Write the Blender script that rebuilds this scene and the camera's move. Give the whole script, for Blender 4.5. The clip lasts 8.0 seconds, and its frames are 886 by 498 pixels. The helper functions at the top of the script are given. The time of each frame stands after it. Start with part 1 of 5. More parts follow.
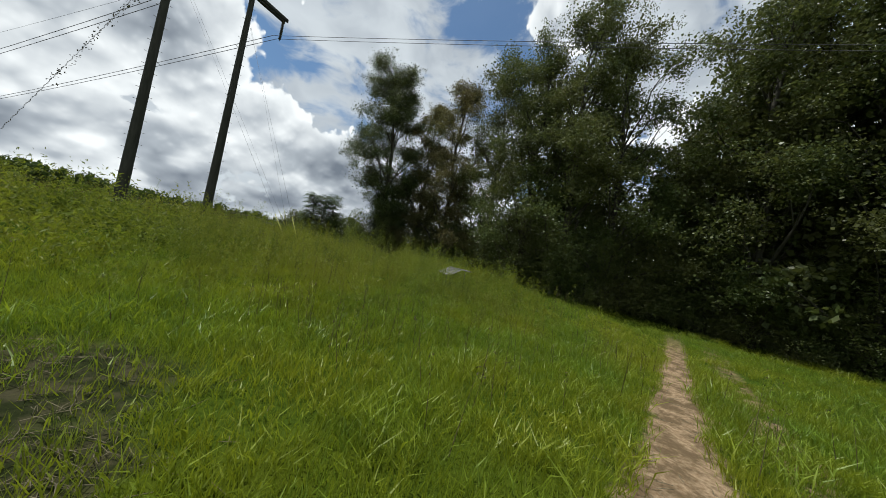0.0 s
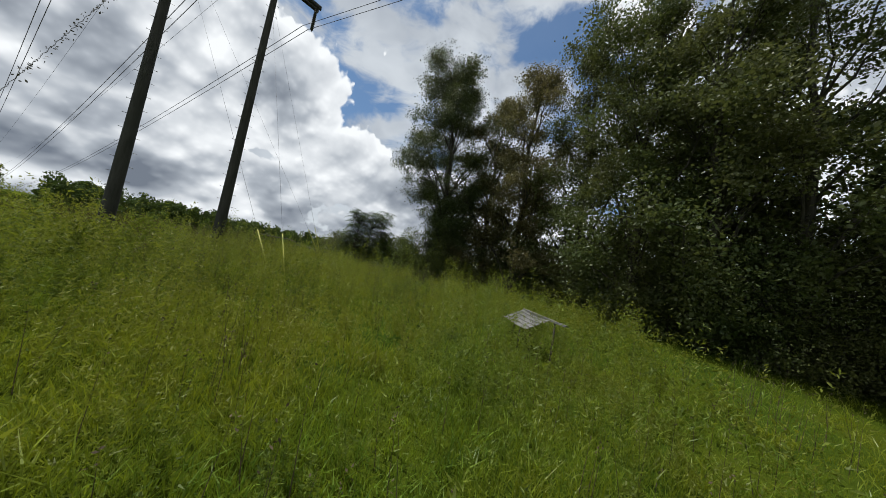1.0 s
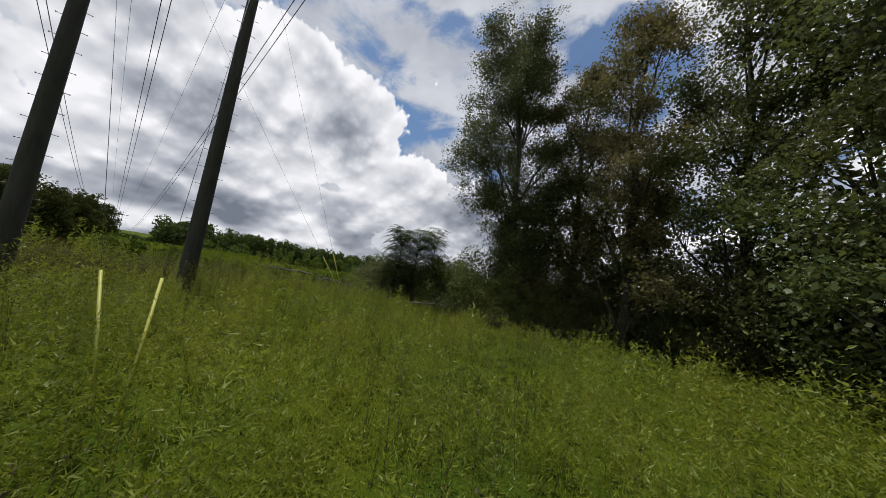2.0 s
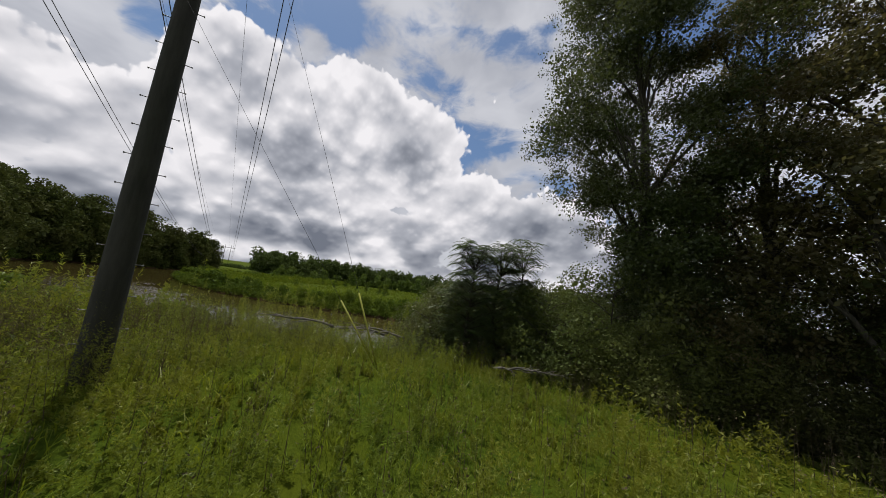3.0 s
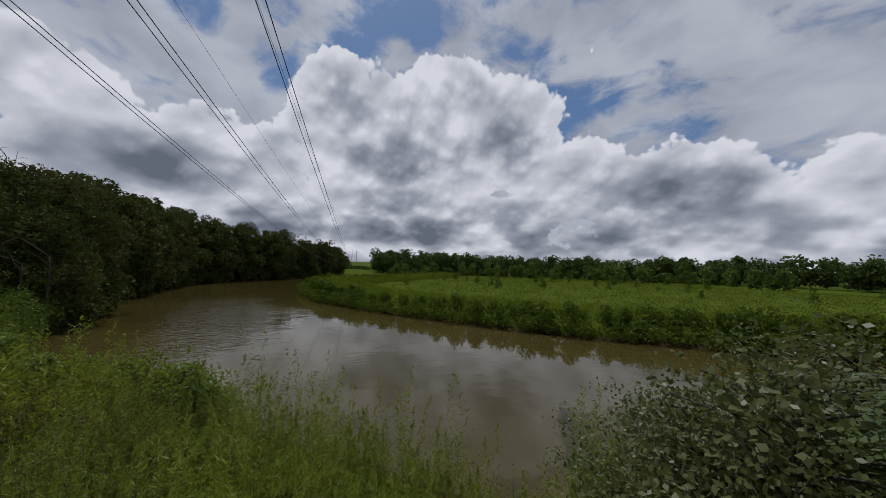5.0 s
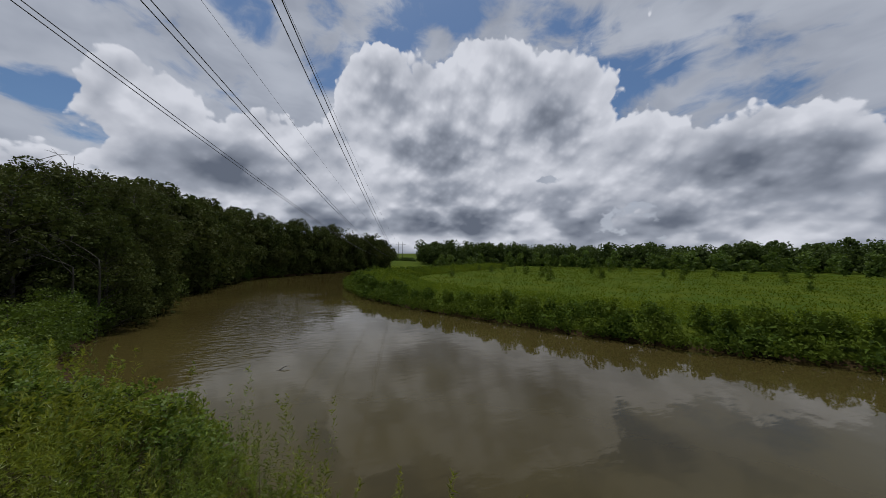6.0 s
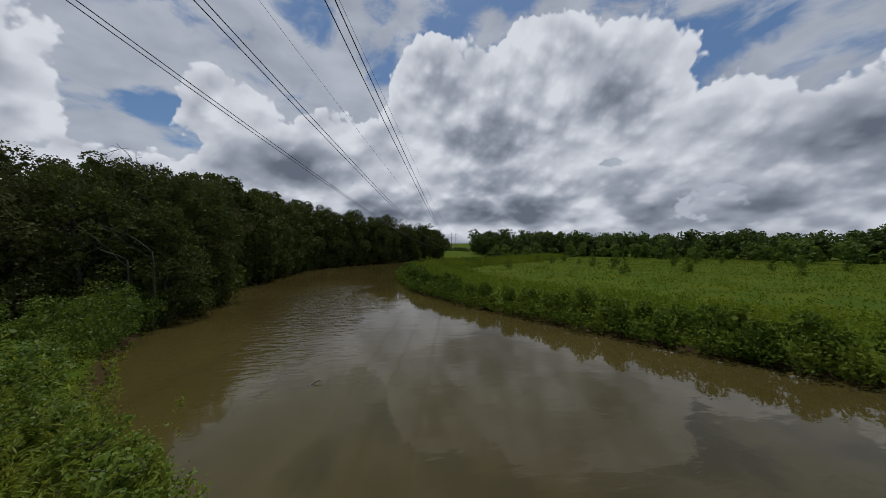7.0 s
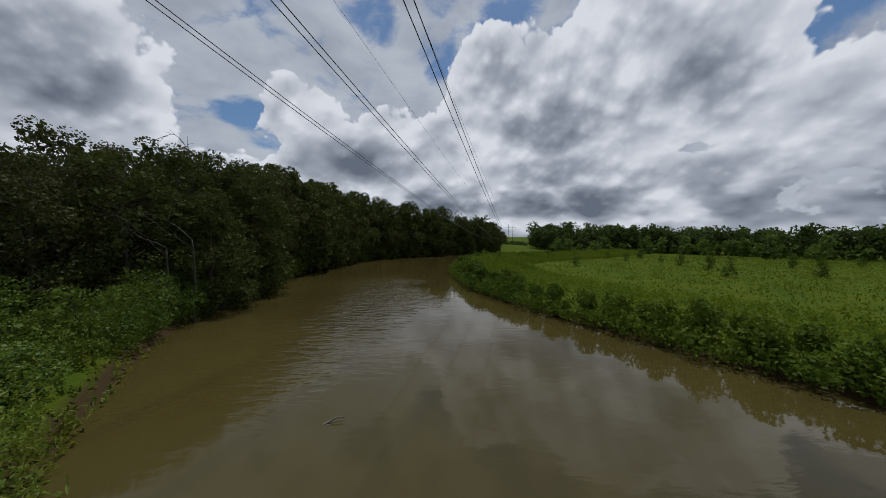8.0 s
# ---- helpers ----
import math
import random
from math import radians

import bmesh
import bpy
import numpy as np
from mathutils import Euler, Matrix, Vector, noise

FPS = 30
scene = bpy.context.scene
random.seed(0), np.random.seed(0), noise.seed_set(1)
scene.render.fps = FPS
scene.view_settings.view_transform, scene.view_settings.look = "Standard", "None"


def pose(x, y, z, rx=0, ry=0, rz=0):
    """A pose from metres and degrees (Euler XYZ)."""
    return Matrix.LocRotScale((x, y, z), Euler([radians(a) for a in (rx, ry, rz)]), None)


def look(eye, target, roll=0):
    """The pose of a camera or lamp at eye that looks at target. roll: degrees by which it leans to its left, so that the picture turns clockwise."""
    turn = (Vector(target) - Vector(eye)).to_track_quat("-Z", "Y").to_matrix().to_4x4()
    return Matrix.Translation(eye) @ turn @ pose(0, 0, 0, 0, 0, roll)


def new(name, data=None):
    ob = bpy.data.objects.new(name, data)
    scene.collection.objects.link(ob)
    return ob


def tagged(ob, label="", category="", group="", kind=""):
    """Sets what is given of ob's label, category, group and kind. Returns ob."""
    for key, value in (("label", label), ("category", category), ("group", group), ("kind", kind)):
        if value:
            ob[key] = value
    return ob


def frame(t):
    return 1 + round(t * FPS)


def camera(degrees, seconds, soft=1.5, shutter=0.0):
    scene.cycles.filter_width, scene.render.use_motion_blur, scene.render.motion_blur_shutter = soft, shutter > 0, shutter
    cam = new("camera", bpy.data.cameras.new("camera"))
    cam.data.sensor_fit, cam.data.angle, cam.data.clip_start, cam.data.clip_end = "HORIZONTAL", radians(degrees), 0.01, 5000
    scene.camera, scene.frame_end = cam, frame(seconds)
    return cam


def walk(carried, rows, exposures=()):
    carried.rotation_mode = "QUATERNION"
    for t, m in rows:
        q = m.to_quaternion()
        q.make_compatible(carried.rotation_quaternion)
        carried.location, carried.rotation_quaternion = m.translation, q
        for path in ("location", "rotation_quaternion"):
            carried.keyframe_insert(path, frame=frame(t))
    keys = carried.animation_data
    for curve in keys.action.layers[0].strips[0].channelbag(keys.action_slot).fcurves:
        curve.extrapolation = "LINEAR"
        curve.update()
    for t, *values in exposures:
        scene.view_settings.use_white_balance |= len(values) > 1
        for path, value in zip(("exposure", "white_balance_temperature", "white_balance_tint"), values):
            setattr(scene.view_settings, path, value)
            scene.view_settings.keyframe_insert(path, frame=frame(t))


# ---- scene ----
cam = camera(110.0, 8.0, 0.7)
PATH = [
    (0, (-0.765, 2.859, 3.381), (-0.878, 4.853, 3.48), 10.2),
    (0.5, (-0.478, 6.895, 3.751), (-0.84, 8.857, 3.881), 10.5),
    (1, (-1.099, 11.101, 4.164), (-1.687, 13.006, 4.322), 10.3),
    (1.5, (-2.591, 15.335, 4.674), (-3.369, 17.168, 4.864), 9.8),
    (1.7, (-3.405, 16.917, 4.918), (-4.254, 18.717, 5.119), 9.4),
    (2.8, (-8.876, 24.272, 6.105), (-10.087, 25.842, 6.364), 7.4),
    (3, (-9.762, 25.408, 6.336), (-11.061, 26.905, 6.601), 7.3),
    (3.5, (-12.277, 28.11, 7.092), (-13.739, 29.453, 7.329), 6.2),
    (4, (-15.025, 29.907, 7.541), (-16.592, 31.133, 7.744), 4.7),
    (4.5, (-17.407, 31.502, 7.671), (-19.06, 32.616, 7.836), 3.1),
    (5.8, (-22.391, 34.244, 8.12), (-24.227, 35.034, 8.172), 0.4),
    (6, (-23.121, 34.571, 8.212), (-24.98, 35.307, 8.26), 0.5),
    (6.5, (-25.279, 35.26, 8.336), (-27.192, 35.842, 8.35), 0.2),
    (7, (-27.746, 35.702, 8.319), (-29.704, 36.112, 8.299), 0.3),
    (7.5, (-30.42, 36.126, 8.266), (-32.406, 36.355, 8.218), 0.6),
    (8, (-33.026, 36.277, 8.21), (-35.024, 36.336, 8.141), 1.1),
]
walk(cam, [(t, look(*p)) for t, *p in PATH], [(0, 0.15, 6380, 5), (1.5, 0.06, 6430, 10), (3, -0.08, 6600, 14), (4.5, -0.5, 6180, 14), (6, -0.50, 6120, 13), (8, -0.43, 6100, 11)])

# ---- world, sun ----
SUN_YAW, SUN_EL = 80.0, 70.0
SUN_DIR = Vector((-math.sin(radians(SUN_YAW)) * math.cos(radians(SUN_EL)), math.cos(radians(SUN_YAW)) * math.cos(radians(SUN_EL)), math.sin(radians(SUN_EL))))


class Nodes:
    """Short hand for building a node tree."""

    def __init__(self, tree):
        self.t = tree
        tree.nodes.clear()

    def add(self, kind, ins=None, **props):
        n = self.t.nodes.new(kind)
        for k, v in props.items():
            setattr(n, k, v)
        for k, v in (ins or {}).items():
            self.put(n.inputs[k], v)
        return n

    def put(self, sock, v):
        if isinstance(v, bpy.types.NodeSocket):
            self.t.links.new(v, sock)
        elif isinstance(v, bpy.types.Node):
            self.t.links.new(v.outputs[0], sock)
        else:
            sock.default_value = v

    def math(self, op, a, b=0.0, c=0.0, clamp=False):
        return self.add("ShaderNodeMath", {0: a, 1: b, 2: c}, operation=op, use_clamp=clamp).outputs[0]

    def vec(self, op, a, b=(0, 0, 0), scale=None):
        n = self.add("ShaderNodeVectorMath", {0: a, 1: b}, operation=op)
        if scale is not None:
            self.put(n.inputs["Scale"], scale)
        return n.outputs["Value"] if op in ("DOT_PRODUCT", "LENGTH", "DISTANCE") else n.outputs[0]

    def smooth(self, v, lo, hi, a=0.0, b=1.0):
        return self.add("ShaderNodeMapRange", {0: v, 1: lo, 2: hi, 3: a, 4: b}, interpolation_type="SMOOTHSTEP").outputs[0]

    def mix(self, f, a, b):
        n = self.add("ShaderNodeMix", data_type="RGBA")
        for sock, v in zip((n.inputs[0], n.inputs[6], n.inputs[7]), (f, a, b)):
            self.put(sock, v)
        return n.outputs[2]

    def noise(self, vec, scale, detail=4.0, rough=0.5, dist=0.0):
        ins = {"Scale": scale, "Detail": detail, "Roughness": rough, "Distortion": dist}
        if vec is not None:
            ins["Vector"] = vec
        return self.add("ShaderNodeTexNoise", ins).outputs[0]


def rgba(r, g, b):
    return (r, g, b, 1.0)


world = bpy.data.worlds.new("sky")
scene.world = world
world.use_nodes = True
W = Nodes(world.node_tree)
sky = W.add("ShaderNodeTexSky", sky_type="NISHITA", sun_disc=False, sun_elevation=radians(SUN_EL), sun_rotation=radians(-SUN_YAW), altitude=100.0)
way = W.add("ShaderNodeTexCoord").outputs["Generated"]
sep = W.add("ShaderNodeSeparateXYZ", {0: way})
# Clouds over bearing and height: they crowd together and flatten towards the horizon.
bearing = W.math("ARCTAN2", W.math("MULTIPLY", sep.outputs[0], -1.0), sep.outputs[1])
height = W.math("ARCSINE", W.math("MAXIMUM", sep.outputs[2], 0.0))
level = W.math("MULTIPLY", W.math("LOGARITHM", W.math("ADD", height, 0.8), math.e), 2.9)
plane = W.add("ShaderNodeCombineXYZ", {0: W.math("MULTIPLY", bearing, 2.5), 1: level, 2: 0.35}).outputs[0]


def swirl(p, scale, amount, detail):
    n = W.add("ShaderNodeTexNoise", {"Vector": p, "Scale": scale, "Detail": detail, "Roughness": 0.55}).outputs["Color"]
    return W.vec("ADD", p, W.vec("MULTIPLY", W.vec("SUBTRACT", n, (0.5, 0.5, 0.5)), (amount, amount, 0.0)))


def lobe(yaw, el, wide, tall, amount):
    """A rounded swelling round one bearing and height of the sky, falling to nothing at its rim."""
    a = W.math("DIVIDE", W.math("SUBTRACT", bearing, radians(yaw)), radians(wide))
    b = W.math("DIVIDE", W.math("SUBTRACT", height, radians(el)), radians(tall))
    d = W.math("ADD", W.math("MULTIPLY", a, a), W.math("MULTIPLY", b, b))
    return W.smooth(d, 0.0, 1.0, amount, 0.0)


def heaps(p):
    """Heaped round heads at four sizes: how high they swell here, and how much they face upwards."""
    swell, face = 0.0, 0.0
    for scale, share, shade in ((2.6, 0.40, 0.42), (5.6, 0.30, 0.42), (12.5, 0.19, 0.13), (27.0, 0.11, 0.03)):
        q = [p, W.vec("ADD", p, (0.08 / scale, 0.30 / scale, 0.0))]
        d = [W.add("ShaderNodeTexVoronoi", {"Vector": v, "Scale": scale, "Randomness": 1.0, "Smoothness": 0.8}, voronoi_dimensions="2D", feature="SMOOTH_F1").outputs["Distance"] for v in q]
        swell = W.math("ADD", W.math("MULTIPLY", d[0], -share), swell)
        face = W.math("ADD", W.math("MULTIPLY", W.math("SUBTRACT", d[1], d[0]), shade), face)
    return swell, face


soft = swirl(plane, 2.2, 0.06, 1.0)
warped = swirl(soft, 9.0, 0.022, 2.0)
swell, face = heaps(warped)
broad = W.noise(soft, 2.3, 6.0, 0.56)
form = W.noise(soft, 3.0, 1.5, 0.45)
form_up = W.noise(W.vec("ADD", soft, (0.02, 0.10, 0.0)), 3.0, 1.5, 0.45)
# The heaped clouds: bearing, height, half width and half height in degrees, fullness.
HEAPS = [(68, 20, 25, 17, 0.95), (60, 29, 12, 9, 0.8), (80, 27, 10, 9, 0.75), (48, 23, 13, 12, 0.85), (38, 14, 13, 11, 0.7), (24, 11, 20, 10, 0.75), (100, 12, 24, 13, 0.7), (113, 19, 10, 8, 0.6),
         (140, 17, 15, 14, 0.8), (-12, 42, 9, 8, 0.7), (0, 8, 30, 10, 0.6), (62, 9, 26, 7, 0.85), (-60, 20, 50, 16, 0.6), (-140, 24, 60, 18, 0.7)]
body = 0.0
for row in HEAPS:
    body = W.math("MAXIMUM", body, lobe(*row))
body = W.math("MAXIMUM", body, W.smooth(height, radians(5), radians(17), 0.62, 0.0))
mass = W.math("ADD", body, W.math("MULTIPLY", W.math("SUBTRACT", broad, 0.5), W.smooth(body, 0.0, 0.25, 0.3, 1.0)))
mass = W.math("ADD", mass, W.math("MULTIPLY", W.math("ADD", swell, 0.42), 1.1))
mask = W.smooth(mass, 0.30, 0.40)
# Flat grey undersides, and the bright heads over them.
UNDER = [(70, 19, 10, 5, 0.42), (49, 22.5, 8, 5, 0.38), (66, 6, 16, 3.5, 0.42), (72, 11.5, 10, 3, 0.3), (36, 6, 16, 4, 0.36), (22, 10, 12, 7, 0.40), (46, 10, 8, 3, 0.3), (105, 12.5, 14, 5, 0.42), (141, 18, 10, 6, 0.42), (90, 7, 12, 4, 0.3)]
under = 0.0
for row in UNDER:
    under = W.math("MAXIMUM", under, lobe(*row))
under = W.math("MULTIPLY", under, W.smooth(W.math("ADD", form, W.math("MULTIPLY", swell, -0.3)), 0.30, 0.80, 0.6, 1.3))
band = W.noise(W.vec("MULTIPLY", warped, (1.0, 1.5, 1.0)), 3.4, 2.0, 0.5)
lit = W.math("ADD", W.math("MULTIPLY", face, 1.0), 0.76)
lit = W.math("ADD", lit, W.math("MULTIPLY", W.math("ADD", swell, 0.40), 0.55))
lit = W.math("ADD", lit, W.math("MULTIPLY", W.math("SUBTRACT", form, form_up), 0.55))
lit = W.math("ADD", lit, W.smooth(mass, 0.32, 0.75, 0.16, -0.05))
lit = W.math("SUBTRACT", lit, W.smooth(form, 0.36, 0.70, -0.05, 0.13))
lit = W.math("SUBTRACT", lit, under)
low = W.smooth(height, radians(4), radians(15), 1.0, 0.0)
lit = W.math("SUBTRACT", lit, W.math("MULTIPLY", low, W.smooth(band, 0.35, 0.65, -0.12, 0.30)), clamp=True)
cloud = W.add("ShaderNodeValToRGB", {0: lit})
ramp = cloud.color_ramp
ramp.elements[0].position, ramp.elements[0].color = 0.0, rgba(0.17, 0.195, 0.24)
ramp.elements[1].position, ramp.elements[1].color = 0.95, rgba(0.92, 0.93, 0.95)
mid = ramp.elements.new(0.45)
mid.color = rgba(0.42, 0.45, 0.50)
# High thin cloud over the blue, torn open in places.
OPEN = [(36, 27, 9, 5, 0.7), (45, 34, 12, 4, 0.6), (28, 42, 12, 4, 0.3), (0, 40, 16, 6, 0.7), (-6, 37, 8, 6, 0.7), (66, 39, 10, 4, 0.7), (78, 36, 9, 4, 0.7), (90, 33, 5, 9, 0.7), (102, 34, 8, 4, 0.4), (121, 18.5, 6, 3, 0.8), (129, 17, 5, 3, 0.5)]
gap = 0.0
for row in OPEN:
    gap = W.math("MAXIMUM", gap, lobe(*row))
streak = swirl(W.vec("MULTIPLY", plane, (0.8, 1.7, 1.0)), 1.3, 0.5, 3.0)
veil = W.math("ADD", W.math("MULTIPLY", W.noise(streak, 2.0, 6.0, 0.58), 2.2), W.math("MULTIPLY_ADD", gap, -0.5, -0.52))
veil = W.smooth(veil, 0.22, 0.60, 0.05, 0.95)
blue = W.vec("MULTIPLY", sky.outputs[0], (0.062, 0.080, 0.092))
thin = W.mix(W.smooth(W.noise(streak, 2.2, 4.0, 0.5), 0.30, 0.72), rgba(0.43, 0.46, 0.51), rgba(0.64, 0.67, 0.71))
blue = W.mix(W.math("MAXIMUM", veil, W.smooth(height, 0.05, 0.30, 0.9, 0.02)), blue, thin)
tint = W.mix(mask, blue, cloud.outputs[0])
SKY_STRENGTH = 1.0
W.add("ShaderNodeOutputWorld", {0: W.add("ShaderNodeBackground", {0: tint, 1: SKY_STRENGTH})})

sun = new("sun", bpy.data.lights.new("sun", "SUN"))
sun.data.energy, sun.data.angle, sun.data.color = 3.6, radians(1.5), (1.0, 0.97, 0.90)
sun.matrix_world = look((0, 0, 200), Vector((0, 0, 200)) - SUN_DIR)

# ---- materials ----


def material(name):
    m = bpy.data.materials.new(name)
    m.use_nodes = True
    return m, Nodes(m.node_tree)


def surface(n, color, rough=0.8, bump=None, height=0.02, metal=0.0, spec=0.4):
    ins = {"Base Color": color, "Roughness": rough, "Metallic": metal, "Specular IOR Level": spec}
    if bump is not None:
        ins["Normal"] = n.add("ShaderNodeBump", {"Height": bump, "Distance": height, "Strength": 0.8}).outputs[0]
    return n.add("ShaderNodeBsdfPrincipled", ins).outputs[0]


def finish(n, shader):
    n.add("ShaderNodeOutputMaterial", {0: shader})


def place(n):
    return n.add("ShaderNodeTexCoord").outputs["Object"]


def leafy(name, dark, light, yellow, back=0.35, rough=0.45, gloss=0.3):
    """Leaves: colour differs from leaf to leaf and in drifts; light comes through them."""
    m, n = material(name)
    rnd = n.add("ShaderNodeNewGeometry").outputs["Random Per Island"]
    spot = n.add("ShaderNodeNewGeometry").outputs["Position"]
    drift = n.smooth(n.noise(spot, 0.16, 4.0, 0.65), 0.38, 0.62)
    tuft = n.smooth(n.noise(spot, 1.1, 3.0, 0.6), 0.36, 0.62)
    col = n.mix(n.math("ADD", n.math("MULTIPLY", rnd, 0.62), n.math("MULTIPLY", tuft, 0.42)), rgba(*dark), rgba(*light))
    col = n.mix(n.math("MULTIPLY", drift, 0.75), col, rgba(*yellow))
    main = n.add("ShaderNodeBsdfPrincipled", {"Base Color": col, "Roughness": rough, "Specular IOR Level": gloss}).outputs[0]
    glow = n.add("ShaderNodeBsdfTranslucent", {0: n.mix(0.5, col, rgba(yellow[0] * 1.4, yellow[1] * 1.5, yellow[2]))}).outputs[0]
    finish(n, n.add("ShaderNodeMixShader", {0: back, 1: main, 2: glow}).outputs[0])
    return m


def bark(name, dark, light, scale=6.0):
    m, n = material(name)
    p = n.vec("MULTIPLY", place(n), (scale, scale, scale * 0.18))
    g = n.noise(p, 1.0, 6.0, 0.65)
    stain = n.noise(place(n), 0.5, 3.0)
    col = n.mix(n.smooth(g, 0.3, 0.7), rgba(*dark), rgba(*light))
    col = n.mix(n.math("MULTIPLY", stain, 0.4), col, rgba(0.06, 0.075, 0.04))
    finish(n, surface(n, col, 0.9, g, 0.03))
    return m


TRAIL_A, TRAIL_B = Vector((2.6, 7.2)), Vector((19.0, 31.6))
TRAIL_DIR = (TRAIL_B - TRAIL_A).normalized()
TRAIL_SIDE = Vector((TRAIL_DIR.y, -TRAIL_DIR.x))
PATCHES = [(-5.7, 6.5, 1.9), (-4.2, 5.3, 1.0)]


def ground_material():
    m, n = material("meadow_ground")
    p = n.add("ShaderNodeNewGeometry").outputs["Position"]
    wob = n.noise(p, 0.9, 4.0, 0.6)
    across = n.vec("DOT_PRODUCT", n.vec("SUBTRACT", p, (*TRAIL_A, 0)), (*TRAIL_SIDE, 0))
    along = n.vec("DOT_PRODUCT", n.vec("SUBTRACT", p, (*TRAIL_A, 0)), (*TRAIL_DIR, 0))
    across = n.math("ADD", across, n.math("MULTIPLY", n.math("ADD", n.math("SUBTRACT", wob, 0.5), n.math("MULTIPLY", n.math("SUBTRACT", n.noise(p, 5.0, 4.0, 0.65), 0.5), 0.55)), 1.0))
    rut = n.smooth(n.math("SUBTRACT", n.math("ABSOLUTE", across), n.smooth(along, -6.0, 10.0, 0.22, 0.0)), 0.30, 0.62, 1.0, 0.0)
    rut2 = n.smooth(n.math("ABSOLUTE", n.math("SUBTRACT", across, 1.75)), 0.25, 0.6, 0.75, 0.0)
    rut2 = n.math("MULTIPLY", rut2, n.smooth(n.noise(p, 1.4, 5.0, 0.7), 0.42, 0.56))
    reach = n.math("MULTIPLY", n.smooth(along, -9.0, -3.0), n.smooth(along, 12.0, 26.0, 1.0, 0.0))
    bare = n.math("MULTIPLY", n.math("MAXIMUM", rut, rut2), reach)
    mud = 0.0
    for x, y, r in PATCHES:
        d = n.math("ADD", n.vec("DISTANCE", n.vec("MULTIPLY", p, (1, 1, 0)), (x, y, 0)), n.math("MULTIPLY", n.math("SUBTRACT", wob, 0.5), 2.2))
        mud = n.math("MAXIMUM", mud, n.smooth(d, r * 0.5, r * 1.1, 0.8, 0.0))
    fine = n.noise(p, 14.0, 6.0, 0.7)
    sand = n.mix(n.smooth(fine, 0.3, 0.72), rgba(0.20, 0.13, 0.075), rgba(0.42, 0.31, 0.20))
    sand = n.mix(n.smooth(n.noise(p, 2.2, 5.0, 0.65), 0.40, 0.60, 0.0, 0.85), sand, rgba(0.115, 0.080, 0.045))
    turf = n.mix(n.smooth(fine, 0.3, 0.7), rgba(0.024, 0.046, 0.006), rgba(0.062, 0.096, 0.009))
    turf = n.mix(n.smooth(n.noise(p, 0.22, 4.0, 0.6), 0.35, 0.65, 0.0, 0.7), turf, rgba(0.075, 0.09, 0.007))
    col = n.mix(bare, turf, sand)
    soil = n.mix(n.smooth(n.noise(p, 3.0, 5.0, 0.65), 0.42, 0.62), rgba(0.016, 0.016, 0.011), rgba(0.06, 0.048, 0.034))
    col = n.mix(mud, col, soil)
    # Wet mud by the water.
    z = n.add("ShaderNodeSeparateXYZ", {0: p}).outputs[2]
    shore = n.add("ShaderNodeSeparateXYZ", {0: p}).outputs[0]
    col = n.mix(n.math("MULTIPLY", n.smooth(n.math("ADD", z, n.math("MULTIPLY", wob, 0.4)), 1.55, 1.95, 1.0, 0.0), n.smooth(shore, -24.0, -20.0, 1.0, 0.0)), col, rgba(0.045, 0.03, 0.015))
    finish(n, surface(n, col, 0.95, n.noise(p, 9.0, 6.0, 0.7), 0.08, spec=0.02))
    return m


def water_material():
    m, n = material("muddy_water")
    p = n.add("ShaderNodeNewGeometry").outputs["Position"]
    mid = n.vec("DISTANCE", n.vec("MULTIPLY", p, (0.45, 1.35, 0.0)), (-32.0, 36.5, 0.0))
    calm = n.smooth(n.math("ADD", n.math("MULTIPLY", mid, 0.045), n.noise(p, 0.11, 4.0, 0.6)), 0.72, 1.18, 1.0, 0.06)
    wave = n.noise(n.vec("MULTIPLY", p, (2.0, 0.7, 1.0)), 1.1, 3.0, 0.5, 0.3)
    slow = n.noise(p, 0.35, 2.0)
    h = n.math("ADD", n.math("MULTIPLY", wave, calm), n.math("MULTIPLY", slow, 0.25))
    silt = n.mix(n.smooth(n.noise(p, 0.06, 4.0, 0.6), 0.35, 0.65), rgba(0.043, 0.033, 0.010), rgba(0.057, 0.045, 0.0135))
    bump = n.add("ShaderNodeBump", {"Height": h, "Distance": 0.16, "Strength": 0.55}).outputs[0]
    finish(n, n.add("ShaderNodeBsdfPrincipled", {"Base Color": silt, "Roughness": 0.045, "IOR": 1.33, "Normal": bump}).outputs[0])
    return m


def plain(name, a, b, rough=0.7, metal=0.0, scale=8.0, height=0.01):
    m, n = material(name)
    g = n.noise(place(n), scale, 6.0, 0.65)
    col = n.mix(n.smooth(g, 0.3, 0.7), rgba(*a), rgba(*b))
    finish(n, surface(n, col, rough, g, height, metal))
    return m


M_GROUND, M_WATER = ground_material(), water_material()
M_GRASS = leafy("grass_blades", (0.034, 0.088, 0.011), (0.205, 0.315, 0.030), (0.265, 0.275, 0.018), 0.4, 0.42, 0.35)
M_WEED = leafy("weed_leaves", (0.020, 0.046, 0.009), (0.195, 0.265, 0.034), (0.22, 0.225, 0.024), 0.42, 0.5, 0.25)
M_BRUSH = leafy("brush_leaves", (0.026, 0.052, 0.010), (0.115, 0.165, 0.022), (0.13, 0.15, 0.018), 0.35, 0.65, 0.12)
M_TREE = leafy("tree_leaves", (0.044, 0.074, 0.021), (0.102, 0.130, 0.038), (0.112, 0.114, 0.040), 0.34, 0.42, 0.28)
M_OAK = leafy("edge_tree_leaves", (0.028, 0.048, 0.015), (0.086, 0.116, 0.032), (0.088, 0.098, 0.032), 0.30, 0.40, 0.4)
